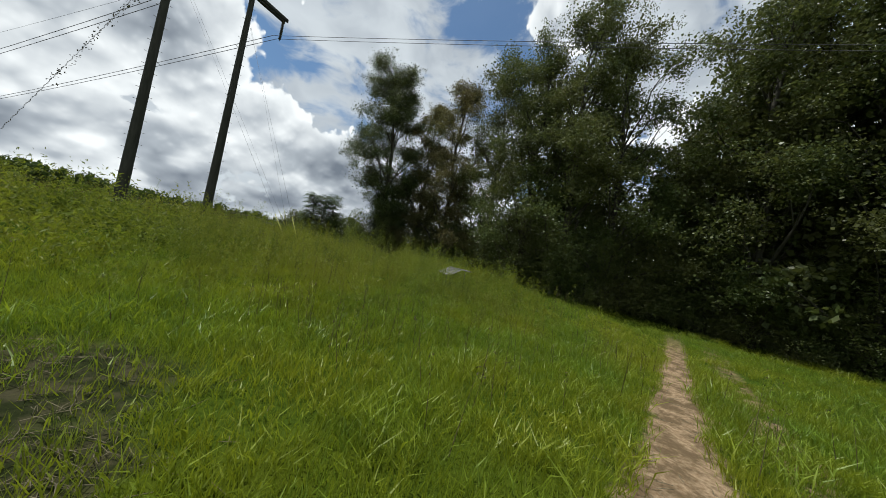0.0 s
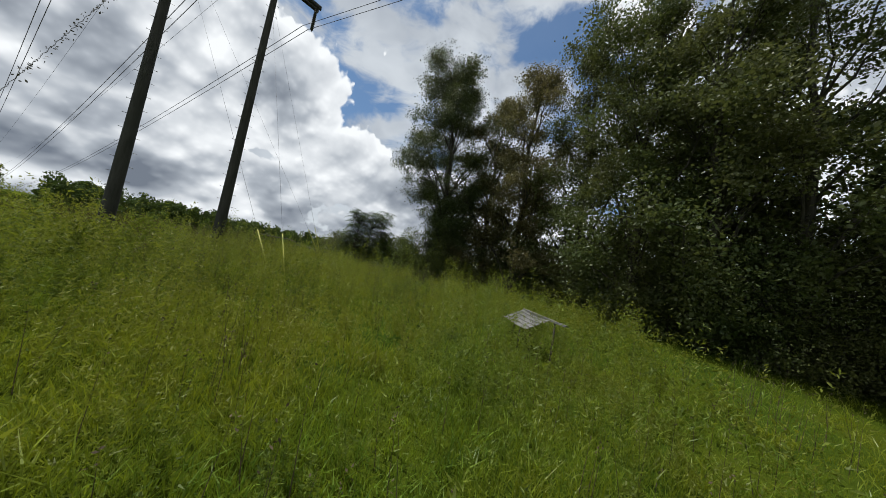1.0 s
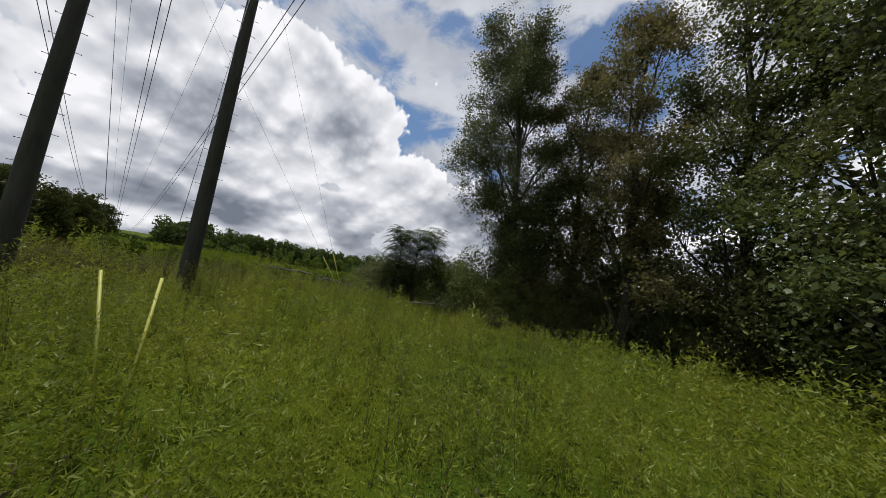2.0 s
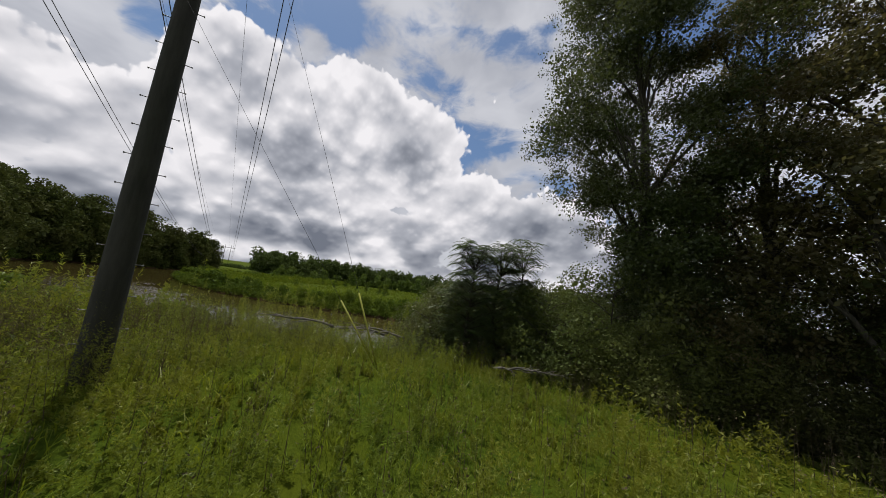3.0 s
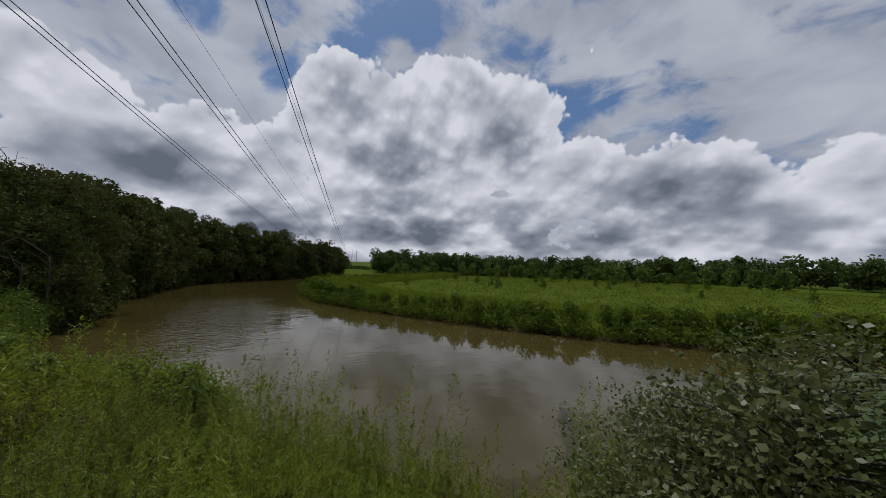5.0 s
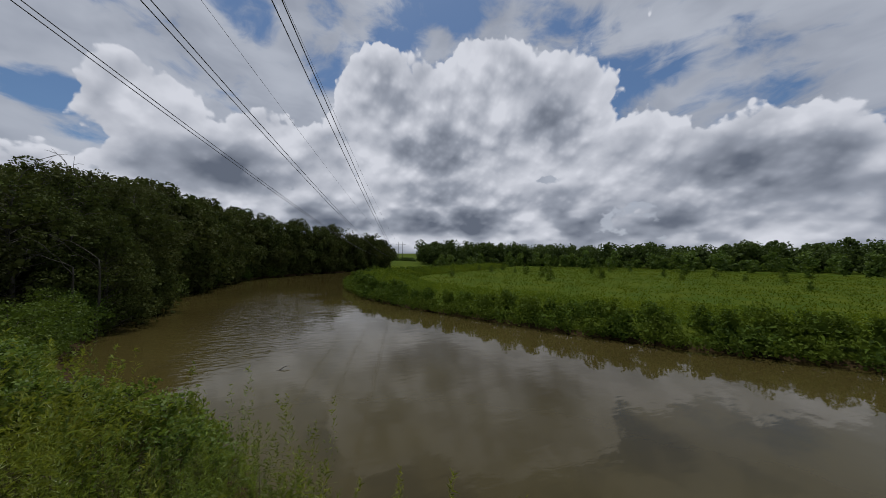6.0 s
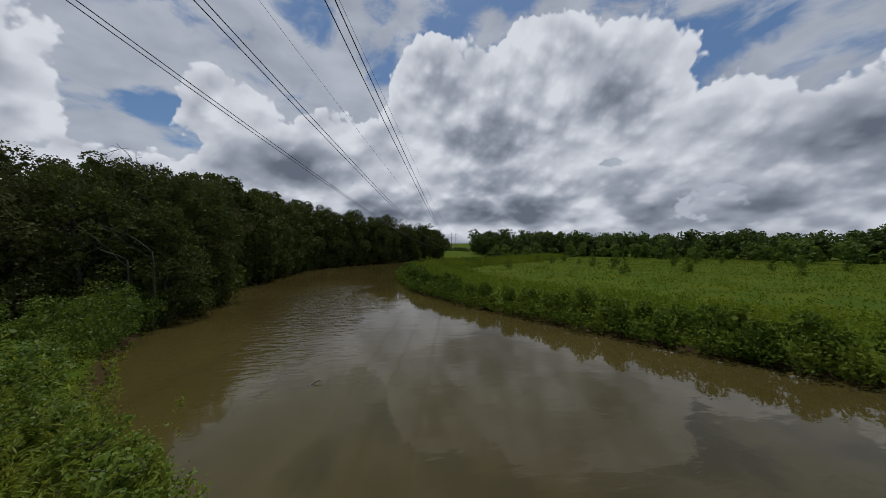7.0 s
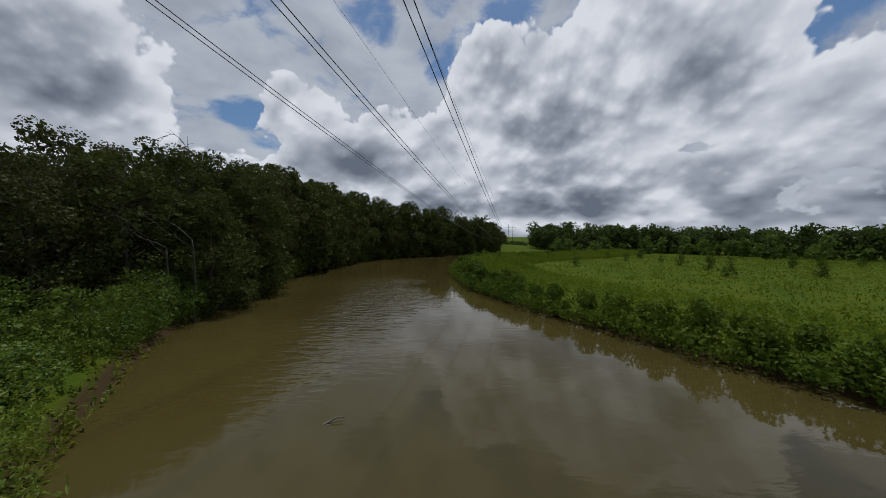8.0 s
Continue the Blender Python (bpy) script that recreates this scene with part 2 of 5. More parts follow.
M_OLIVE = leafy("olive_leaves", (0.044, 0.054, 0.022), (0.130, 0.128, 0.050), (0.140, 0.112, 0.050), 0.44, 0.42, 0.3)
M_FAR = leafy("far_leaves", (0.008, 0.015, 0.005), (0.080, 0.106, 0.023), (0.066, 0.072, 0.020), 0.2, 0.65, 0.04)
M_BANK = leafy("bank_tree_leaves", (0.008, 0.014, 0.005), (0.070, 0.086, 0.022), (0.068, 0.070, 0.024), 0.2, 0.6, 0.06)
M_WOODS = leafy("far_wood_leaves", (0.018, 0.034, 0.010), (0.075, 0.108, 0.024), (0.068, 0.096, 0.022), 0.24, 0.6, 0.08)
M_EDGE = leafy("young_wood_leaves", (0.030, 0.055, 0.012), (0.095, 0.15, 0.026), (0.10, 0.14, 0.022), 0.3, 0.6, 0.12)
M_SHRUB = leafy("bank_shrub_leaves", (0.010, 0.026, 0.005), (0.086, 0.138, 0.018), (0.098, 0.130, 0.014), 0.28, 0.65, 0.05)
M_FIELD = leafy("field_grass", (0.046, 0.080, 0.008), (0.088, 0.122, 0.010), (0.108, 0.126, 0.009), 0.3, 0.8, 0.05)
M_YOUNG = leafy("young_willow_leaves", (0.030, 0.062, 0.007), (0.125, 0.180, 0.016), (0.150, 0.182, 0.013), 0.34, 0.7, 0.06)
M_VINE = leafy("vine_leaves", (0.040, 0.068, 0.018), (0.14, 0.18, 0.05), (0.13, 0.14, 0.038), 0.34, 0.55, 0.14)
M_SUMAC = leafy("compound_leaves", (0.020, 0.046, 0.013), (0.085, 0.130, 0.034), (0.08, 0.115, 0.025), 0.3, 0.4, 0.4)
M_SEED = leafy("seed_heads", (0.050, 0.045, 0.020), (0.12, 0.10, 0.045), (0.10, 0.10, 0.03), 0.3, 0.8, 0.05)
M_CREEPER = leafy("creeper_leaves", (0.018, 0.042, 0.008), (0.088, 0.142, 0.022), (0.095, 0.130, 0.016), 0.3, 0.55, 0.10)
M_WILLOW = leafy("willow_leaves", (0.045, 0.085, 0.014), (0.14, 0.21, 0.034), (0.15, 0.195, 0.024), 0.4, 0.5, 0.2)
M_STRAW = plain("dead_straw", (0.08, 0.066, 0.04), (0.19, 0.16, 0.10), 0.9)
M_STALK = plain("dry_stalks", (0.045, 0.034, 0.02), (0.12, 0.088, 0.05), 0.9)
M_BARK = bark("bark", (0.022, 0.018, 0.014), (0.075, 0.062, 0.05))
M_DEAD = bark("dead_bark", (0.07, 0.06, 0.05), (0.20, 0.18, 0.155))
M_POLE = bark("treated_pole", (0.015, 0.014, 0.013), (0.042, 0.038, 0.036), 5.0)
M_STEEL = plain("weathered_steel", (0.10, 0.10, 0.10), (0.20, 0.20, 0.20), 0.5, 0.7)
M_WIRE = plain("aluminium_wire", (0.05, 0.05, 0.055), (0.10, 0.10, 0.105), 0.6, 0.4)
M_GLASSY = plain("glazed_insulator", (0.03, 0.028, 0.028), (0.06, 0.05, 0.05), 0.25, 0.0)
M_YELLOW = plain("yellow_plastic", (0.27, 0.28, 0.04), (0.38, 0.38, 0.06), 0.5, 0.0)
M_SHEET = plain("faded_metal_sheet", (0.13, 0.128, 0.125), (0.225, 0.215, 0.205), 0.6, 0.1, 3.0, 0.002)

# ---- mesh helpers ----


class Geo:
    """Gathers vertices and faces of one mesh."""

    def __init__(self):
        self.co, self.quads, self.tris, self.count = [], [], [], 0

    def add(self, co, quads=None, tris=None):
        co = np.asarray(co, float).reshape(-1, 3)
        if quads is not None and len(quads):
            self.quads.append(np.asarray(quads, int).reshape(-1, 4) + self.count)
        if tris is not None and len(tris):
            self.tris.append(np.asarray(tris, int).reshape(-1, 3) + self.count)
        self.co.append(co)
        self.count += len(co)
        return self

    def tube(self, points, radii, sides=6, caps=True):
        pts, rad = np.asarray(points, float), np.broadcast_to(np.asarray(radii, float), (len(points),))
        tang = np.gradient(pts, axis=0)
        tang /= np.linalg.norm(tang, axis=1, keepdims=True) + 1e-9
        ref = np.where(np.abs(tang[:, 2:3]) > 0.95, [[1.0, 0, 0]], [[0, 0, 1.0]])
        a = np.cross(tang, ref)
        a /= np.linalg.norm(a, axis=1, keepdims=True) + 1e-9
        b = np.cross(tang, a)
        ang = np.linspace(0, 2 * np.pi, sides, endpoint=False)
        ring = pts[:, None] + rad[:, None, None] * (np.cos(ang)[None, :, None] * a[:, None] + np.sin(ang)[None, :, None] * b[:, None])
        k, s = np.arange(len(pts) - 1)[:, None], np.arange(sides)[None]
        q = np.stack([k * sides + s, k * sides + (s + 1) % sides, (k + 1) * sides + (s + 1) % sides, (k + 1) * sides + s], -1).reshape(-1, 4)
        tri = []
        if caps:
            last = (len(pts) - 1) * sides
            tri = [(0, i + 1, i) for i in range(1, sides - 1)] + [(last, last + i, last + i + 1) for i in range(1, sides - 1)]
        return self.add(ring.reshape(-1, 3), q, tri)

    def box(self, lo, hi):
        (x0, y0, z0), (x1, y1, z1) = lo, hi
        co = [(x0, y0, z0), (x1, y0, z0), (x1, y1, z0), (x0, y1, z0), (x0, y0, z1), (x1, y0, z1), (x1, y1, z1), (x0, y1, z1)]
        return self.add(co, [(3, 2, 1, 0), (4, 5, 6, 7), (0, 1, 5, 4), (1, 2, 6, 5), (2, 3, 7, 6), (3, 0, 4, 7)])

    def leaves(self, c, size, rng, slim=0.5, flat=0.55, droop=0.0, face=None):
        """Diamond leaves at c, each turned its own way; flat near 1 lays them level."""
        n = len(c)
        size = np.broadcast_to(size, (n,)) * rng.uniform(0.65, 1.35, n)
        nor = rng.normal(size=(n, 3)) * (1 - flat) + (np.array([0, 0, 1.0]) if face is None else face) * flat
        nor /= np.linalg.norm(nor, axis=1, keepdims=True) + 1e-9
        d = rng.normal(size=(n, 3))
        d[:, 2] -= droop
        d -= nor * (d * nor).sum(1, keepdims=True)
        d /= np.linalg.norm(d, axis=1, keepdims=True) + 1e-9
        e = np.cross(nor, d)
        l, w = (size * 0.5)[:, None], (size * 0.5 * slim)[:, None]
        co = np.stack([c - d * l, c + e * w - d * l * 0.1, c + d * l, c - e * w - d * l * 0.1], 1).reshape(-1, 3)
        return self.add(co, np.arange(4 * n).reshape(-1, 4))

    def mesh(self, name, mat, smooth=True):
        co = np.concatenate(self.co)
        q = np.concatenate(self.quads) if self.quads else np.zeros((0, 4), int)
        t = np.concatenate(self.tris) if self.tris else np.zeros((0, 3), int)
        me = bpy.data.meshes.new(name)
        me.vertices.add(len(co))
        me.vertices.foreach_set("co", co.astype(np.float32).ravel())
        idx = np.concatenate([q.ravel(), t.ravel()]).astype(np.int32)
        me.loops.add(len(idx))
        me.loops.foreach_set("vertex_index", idx)
        me.polygons.add(len(q) + len(t))
        starts = np.concatenate([np.arange(len(q)) * 4, 4 * len(q) + np.arange(len(t)) * 3]).astype(np.int32)
        me.polygons.foreach_set("loop_start", starts)
        me.polygons.foreach_set("use_smooth", np.full(len(q) + len(t), smooth))
        me.update(calc_edges=True)
        me.materials.append(mat)
        return me


def part(name, geo, mat, parent=None, label="", smooth=True):
    ob = new(name, geo.mesh(name, mat, smooth) if isinstance(geo, Geo) else geo)
    if parent is not None:
        ob.parent = parent
    return tagged(ob, label)


def thing(name, label, category, group="", at=(0, 0, 0)):
    ob = new(name)
    ob.location = at
    return tagged(ob, label, category, group)


def sstep(v, lo, hi):
    t = np.clip((v - lo) / (hi - lo), 0, 1)
    return t * t * (3 - 2 * t)


# ---- the lie of the land ----
WATER_Z = 1.18
BANK_HOME = [(93.1, 171), (44.6, 113.7), (12.2, 78.3), (-9, 57.8), (-18, 48.1), (-23.6, 41), (-29.4, 37), (-33.9, 33.4), (-38.4, 29.3), (-42, 25.4), (-45.8, 23.1), (-51.6, 19.8), (-62.4, 15.5), (-79.3, 12.3), (-104, 12.9), (-125.3, 15.3), (-142.7, 24.8), (-163.2, 45.1), (-187.5, 78.1), (-236.2, 122.7)]
BANK_FAR = [(66.7, 191.1), (26.7, 134.2), (-5.6, 96.2), (-21.7, 76.1), (-30.7, 67.8), (-35.0, 64.4), (-39.6, 60.1), (-45.2, 56.2), (-48.3, 54.3), (-52.5, 52.0), (-56, 50.2), (-61.8, 46.8), (-67, 44.6), (-74.6, 41.6), (-89, 40.2), (-105.2, 41.3), (-118.1, 45.4), (-131.3, 55.9), (-156.5, 87.9), (-207.3, 140.9)]


def line_distance(x, y, line):
    best = np.full(np.shape(x), 1e9)
    for (ax, ay), (bx, by) in zip(line, line[1:]):
        dx, dy = bx - ax, by - ay
        t = np.clip(((x - ax) * dx + (y - ay) * dy) / (dx * dx + dy * dy), 0, 1)
        best = np.minimum(best, np.hypot(x - ax - t * dx, y - ay - t * dy))
    return best


def inside(x, y, ring):
    odd = np.zeros(np.shape(x), bool)
    for (ax, ay), (bx, by) in zip(ring, ring[1:] + ring[:1]):
        if ay != by:
            odd ^= ((ay > y) != (by > y)) & (x < (bx - ax) * (y - ay) / (by - ay) + ax)
    return odd


def bumps(x, y, size, seed):
    """Smooth rolling noise from a few crossed waves."""
    rng = np.random.default_rng(seed)
    out = 0
    for _ in range(7):
        a, ph, k = rng.uniform(0, 2 * np.pi), rng.uniform(0, 6.3), rng.uniform(0.6, 1.7) * 2 * np.pi / size
        out = out + np.sin(k * (x * np.cos(a) + y * np.sin(a)) + ph)
    return out / 7


def home_side(x, y):
    return inside(x, y, BANK_HOME + [(-2500, 150), (-2500, -2500), (2500, -2500), (2500, 190)])


def land(x, y):
    x, y = np.asarray(x, float), np.asarray(y, float)
    wet = inside(x, y, BANK_HOME + BANK_FAR[::-1])
    dh, df = line_distance(x, y, BANK_HOME), line_distance(x, y, BANK_FAR)
    home = home_side(x, y)
    u = (x + 10) * 0.6 - (y - 21) * 0.8
    crest = 2.8 - 1.8 * sstep(u, -6, 16) - 1.4 * sstep(x, -15, -5) * sstep(y, 38, 46) - 1.0 * sstep(-x, 34, 42) * sstep(-y, -27, -17) + 1.0 * np.exp(-((x + 20.5) ** 2 + (y - 33.0) ** 2) / 42) + 0.12 * bumps(x, y, 9, 1) + 0.06 * bumps(x, y, 3, 2)
    hill = 26 * sstep(-y - 0.02 * x, -6, 90) * sstep(-x, 62, 150) + 5 * sstep(-y, 30, 300)
    rise = WATER_Z - 0.1 + 0.9 * sstep(dh, 0, 2.2) + 0.6 * sstep(dh, 1.5, 7)
    meadow = np.minimum(rise + 1.2 * sstep(dh, 3, 12), np.maximum(crest, WATER_Z + 0.1)) + hill
    meadow = np.where(dh > 14, crest + hill, meadow)
    field = WATER_Z - 0.1 + 0.75 * sstep(df, 0, 1.5) + 0.25 * sstep(df, 1, 20) + 0.1 * bumps(x, y, 25, 3) * sstep(df, 2, 10) + 9 * sstep(df, 380, 1000) + 16 * sstep(df, 700, 2200)
    z = np.where(home, meadow, field)
    return np.where(wet, WATER_Z - 0.1 - 1.2 * sstep(np.minimum(dh, df), 0, 6), z)


def lines(fine_lo, fine_hi, step, far):
    out = list(np.arange(fine_lo, fine_hi + 1e-6, step))
    s, v = step, fine_hi
    while v < far:
        s *= 1.13
        v += s
        out.append(v)
    s, v = step, fine_lo
    while v > -far:
        s *= 1.13
        v -= s
        out.insert(0, v)
    return np.array(out)


def build_ground():
    gx, gy = lines(-62, 34, 0.75, 3200), lines(-4, 76, 0.75, 3200)
    X, Y = np.meshgrid(gx, gy)
    co = np.stack([X, Y, land(X, Y)], -1).reshape(-1, 3)
    nx, ny = len(gx), len(gy)
    i, j = np.meshgrid(np.arange(nx - 1), np.arange(ny - 1))
    k = j * nx + i
    g = Geo().add(co, np.stack([k, k + 1, k + nx + 1, k + nx], -1).reshape(-1, 4))
    tagged(part("ground", g, M_GROUND), "grassy meadow ground with sandy ruts and muddy river banks", "ground", kind="structure")
    # One sheet of water from bank to bank, tucked a little under both.
    def along(line, n):
        p = np.array(line, float)
        t = np.r_[0, np.cumsum(np.hypot(*np.diff(p, axis=0).T))]
        q = np.linspace(0, t[-1], n)
        return np.stack([np.interp(q, t, p[:, 0]), np.interp(q, t, p[:, 1])], -1)

    a, b = along(BANK_HOME, 60), along(BANK_FAR, 60)
    out = (a - b) / np.linalg.norm(a - b, axis=1, keepdims=True) * 2.5
    co = np.concatenate([np.c_[a + out, np.full(60, WATER_Z)], np.c_[b - out, np.full(60, WATER_Z)]])
    w = Geo().add(co, [(k, k + 1, k + 61, k + 60) for k in range(59)])
    tagged(part("water", w, M_WATER), "muddy brown river with faint ripples and cloud reflections", "river", kind="structure")


build_ground()

# ---- trees ----


def limb(rng, start, end, r0, r1, steps=6, bend=0.12):
    t = np.linspace(0, 1, steps)[:, None]
    start, end = np.asarray(start, float), np.asarray(end, float)
    span = np.linalg.norm(end - start)
    w = np.cumsum(rng.normal(size=(steps, 3)), 0) * bend * span / steps
    w -= w[:1]
    sag = np.zeros((steps, 3))
    sag[:, 2] = np.sin(t[:, 0] * np.pi) * span * 0.06
    return start * (1 - t) + end * t + w * np.sin(t * np.pi) + sag, r0 * (1 - t[:, 0]) + r1 * t[:, 0]


def tree_parts(seed, height, spread, base, clumps, per, leaf, trunk_r, mat_leaf, flat=0.45, clump_r=(0.9, 1.9), lean=(0, 0), heart=0.10, shell=False, masses=0, widths=()):
    """Trunk and crown of a broadleaf tree: limbs reach into clumps of leaves with gaps between them."""
    rng = np.random.default_rng(seed)
    wood, crown = Geo(), Geo()
    top = np.array([lean[0], lean[1], height * 0.93])
    tp, tr = limb(rng, (0, 0, -0.4), top, trunk_r, trunk_r * 0.12, 10, 0.10)
    tr[0] *= 1.35
    wood.tube(tp, tr, 8)
    centres = []
    for k in range(masses):
        f = (k + rng.uniform(0.1, 0.9)) / masses
        prof = 0.35 + 0.75 * math.sin(min(1.0, f * 0.85 + 0.16) * math.pi)
        h = base + (height - base) * f
        reach = np.interp(h, [w[0] for w in widths], [w[1] for w in widths]) if widths else spread * prof
        r, a = reach * rng.uniform(0.35, 1.0), k * 2.399 + rng.uniform(-0.6, 0.6)
        root = np.array([np.interp(max(h - 1.2 * r - 1.5, base * 0.5), tp[:, 2], tp[:, c]) for c in range(3)])
        c = np.array([root[0] + r * math.cos(a), root[1] + r * math.sin(a), h])
        lp, lr = limb(rng, root, c, trunk_r * (0.5 - 0.3 * f), 0.03, 6, 0.2)
        wood.tube(lp, lr, 5, False)
        centres.append((c, lp, rng.uniform(0.75, 1.25)))
    for k in range(clumps if masses else 0):
        # Clumps crowd round the end of one limb; open sky is left between limbs.
        c0, lp, wide = centres[k % masses]
        size = rng.uniform(*clump_r)
        c = c0 + rng.normal(size=3) * np.array([1, 1, 0.62]) * wide * min(spread * 0.26, 0.35 + 0.2 * np.linalg.norm(c0[:2]))
        tp2, tr2 = limb(rng, lp[rng.integers(2, 6)], c, 0.035, 0.012, 4)
        wood.tube(tp2, tr2, 4, False)
        m = int(per * size * size / 1.6 * rng.uniform(0.7, 1.3))
        sprays = c + rng.normal(size=(11, 3)) * np.array([1, 1, 0.5]) * size * 0.62
        crown.leaves(sprays[rng.integers(0, 11, m)] + np.clip(rng.normal(size=(m, 3)), -1.7, 1.7) * np.array([1, 1, 0.6]) * size * 0.21, leaf, rng, 0.55, flat)
        crown.leaves(c + rng.normal(size=(int(m * heart), 3)) * size * 0.42, leaf * 1.3, rng, 0.8, 0.3)
    for k in range(0 if masses else clumps):
        h = base + (height - base) * (k + rng.uniform(0, 1)) / clumps
        f = (h - base) / max(height - base, 1e-3)
        prof = (0.45 + 0.75 * math.sin(min(1.0, f * 0.85 + 0.16) * math.pi))
        r = spread * prof * rng.uniform(0.15, 1.0) ** 0.6
        a = k * 2.399 + rng.uniform(-0.5, 0.5)
        root = np.array([np.interp(max(h - r * 0.5, base * 0.6), tp[:, 2], tp[:, c]) for c in range(3)])
        c = np.array([root[0] + r * math.cos(a), root[1] + r * math.sin(a), h])
        lp, lr = limb(rng, root, c, max(0.02, trunk_r * 0.28 * (1 - f * 0.7)), 0.015, 4)
        wood.tube(lp, lr, 4, False)
        size = rng.uniform(*clump_r) * (0.65 + 0.5 * (1 - f))
        m = int(per * size * size / (1.4 * 1.4) * rng.uniform(0.7, 1.3))
        # Several small sprays make up a clump.
        sprays = c + rng.normal(size=(7, 3)) * np.array([1, 1, 0.5]) * size * 0.62
        pick = sprays[rng.integers(0, 7, m)]
        if shell:
            d = rng.normal(size=(m, 3))
            d[:, 2] = np.abs(d[:, 2]) * 1.1 - 0.45
            d /= np.linalg.norm(d, axis=1, keepdims=True)
            crown.leaves(c + d * np.array([1, 1, 0.75]) * size * rng.uniform(0.75, 1.1, (m, 1)), leaf, rng, 0.66, 0.55, face=d)
            crown.leaves(c + rng.normal(size=(m // 7, 3)) * size * 0.4 - np.array([0, 0, size * 0.3]), leaf * 2.2, rng, 0.8, 0.2)
            continue
        crown.leaves(pick + rng.normal(size=(m, 3)) * np.array([1, 1, 0.55]) * size * 0.30, leaf, rng, 0.62, flat)
        # Shaded inner leaves close the heart of the crown.
        inner = int(m * heart)
        crown.leaves(root * 0.45 + c * 0.55 + rng.normal(size=(inner, 3)) * size * 0.5, leaf * 1.2, rng, 0.8, 0.3)
    return wood.mesh("trunk", M_BARK), crown.mesh("crown", mat_leaf, False)


def make_tree(name, label, meshes, at, turn=0.0, scale=1.0, group="", squash=1.0):
    ob = thing(name, label, "tree", group, at)
    ob.rotation_euler[2] = turn
    ob.scale = (scale, scale, scale * squash)
    for pn, me in zip(("trunk", "crown"), meshes):
        part(pn, me, None, ob)
    return ob


def ground_z(x, y):
    return float(land(np.array([x]), np.array([y]))[0])


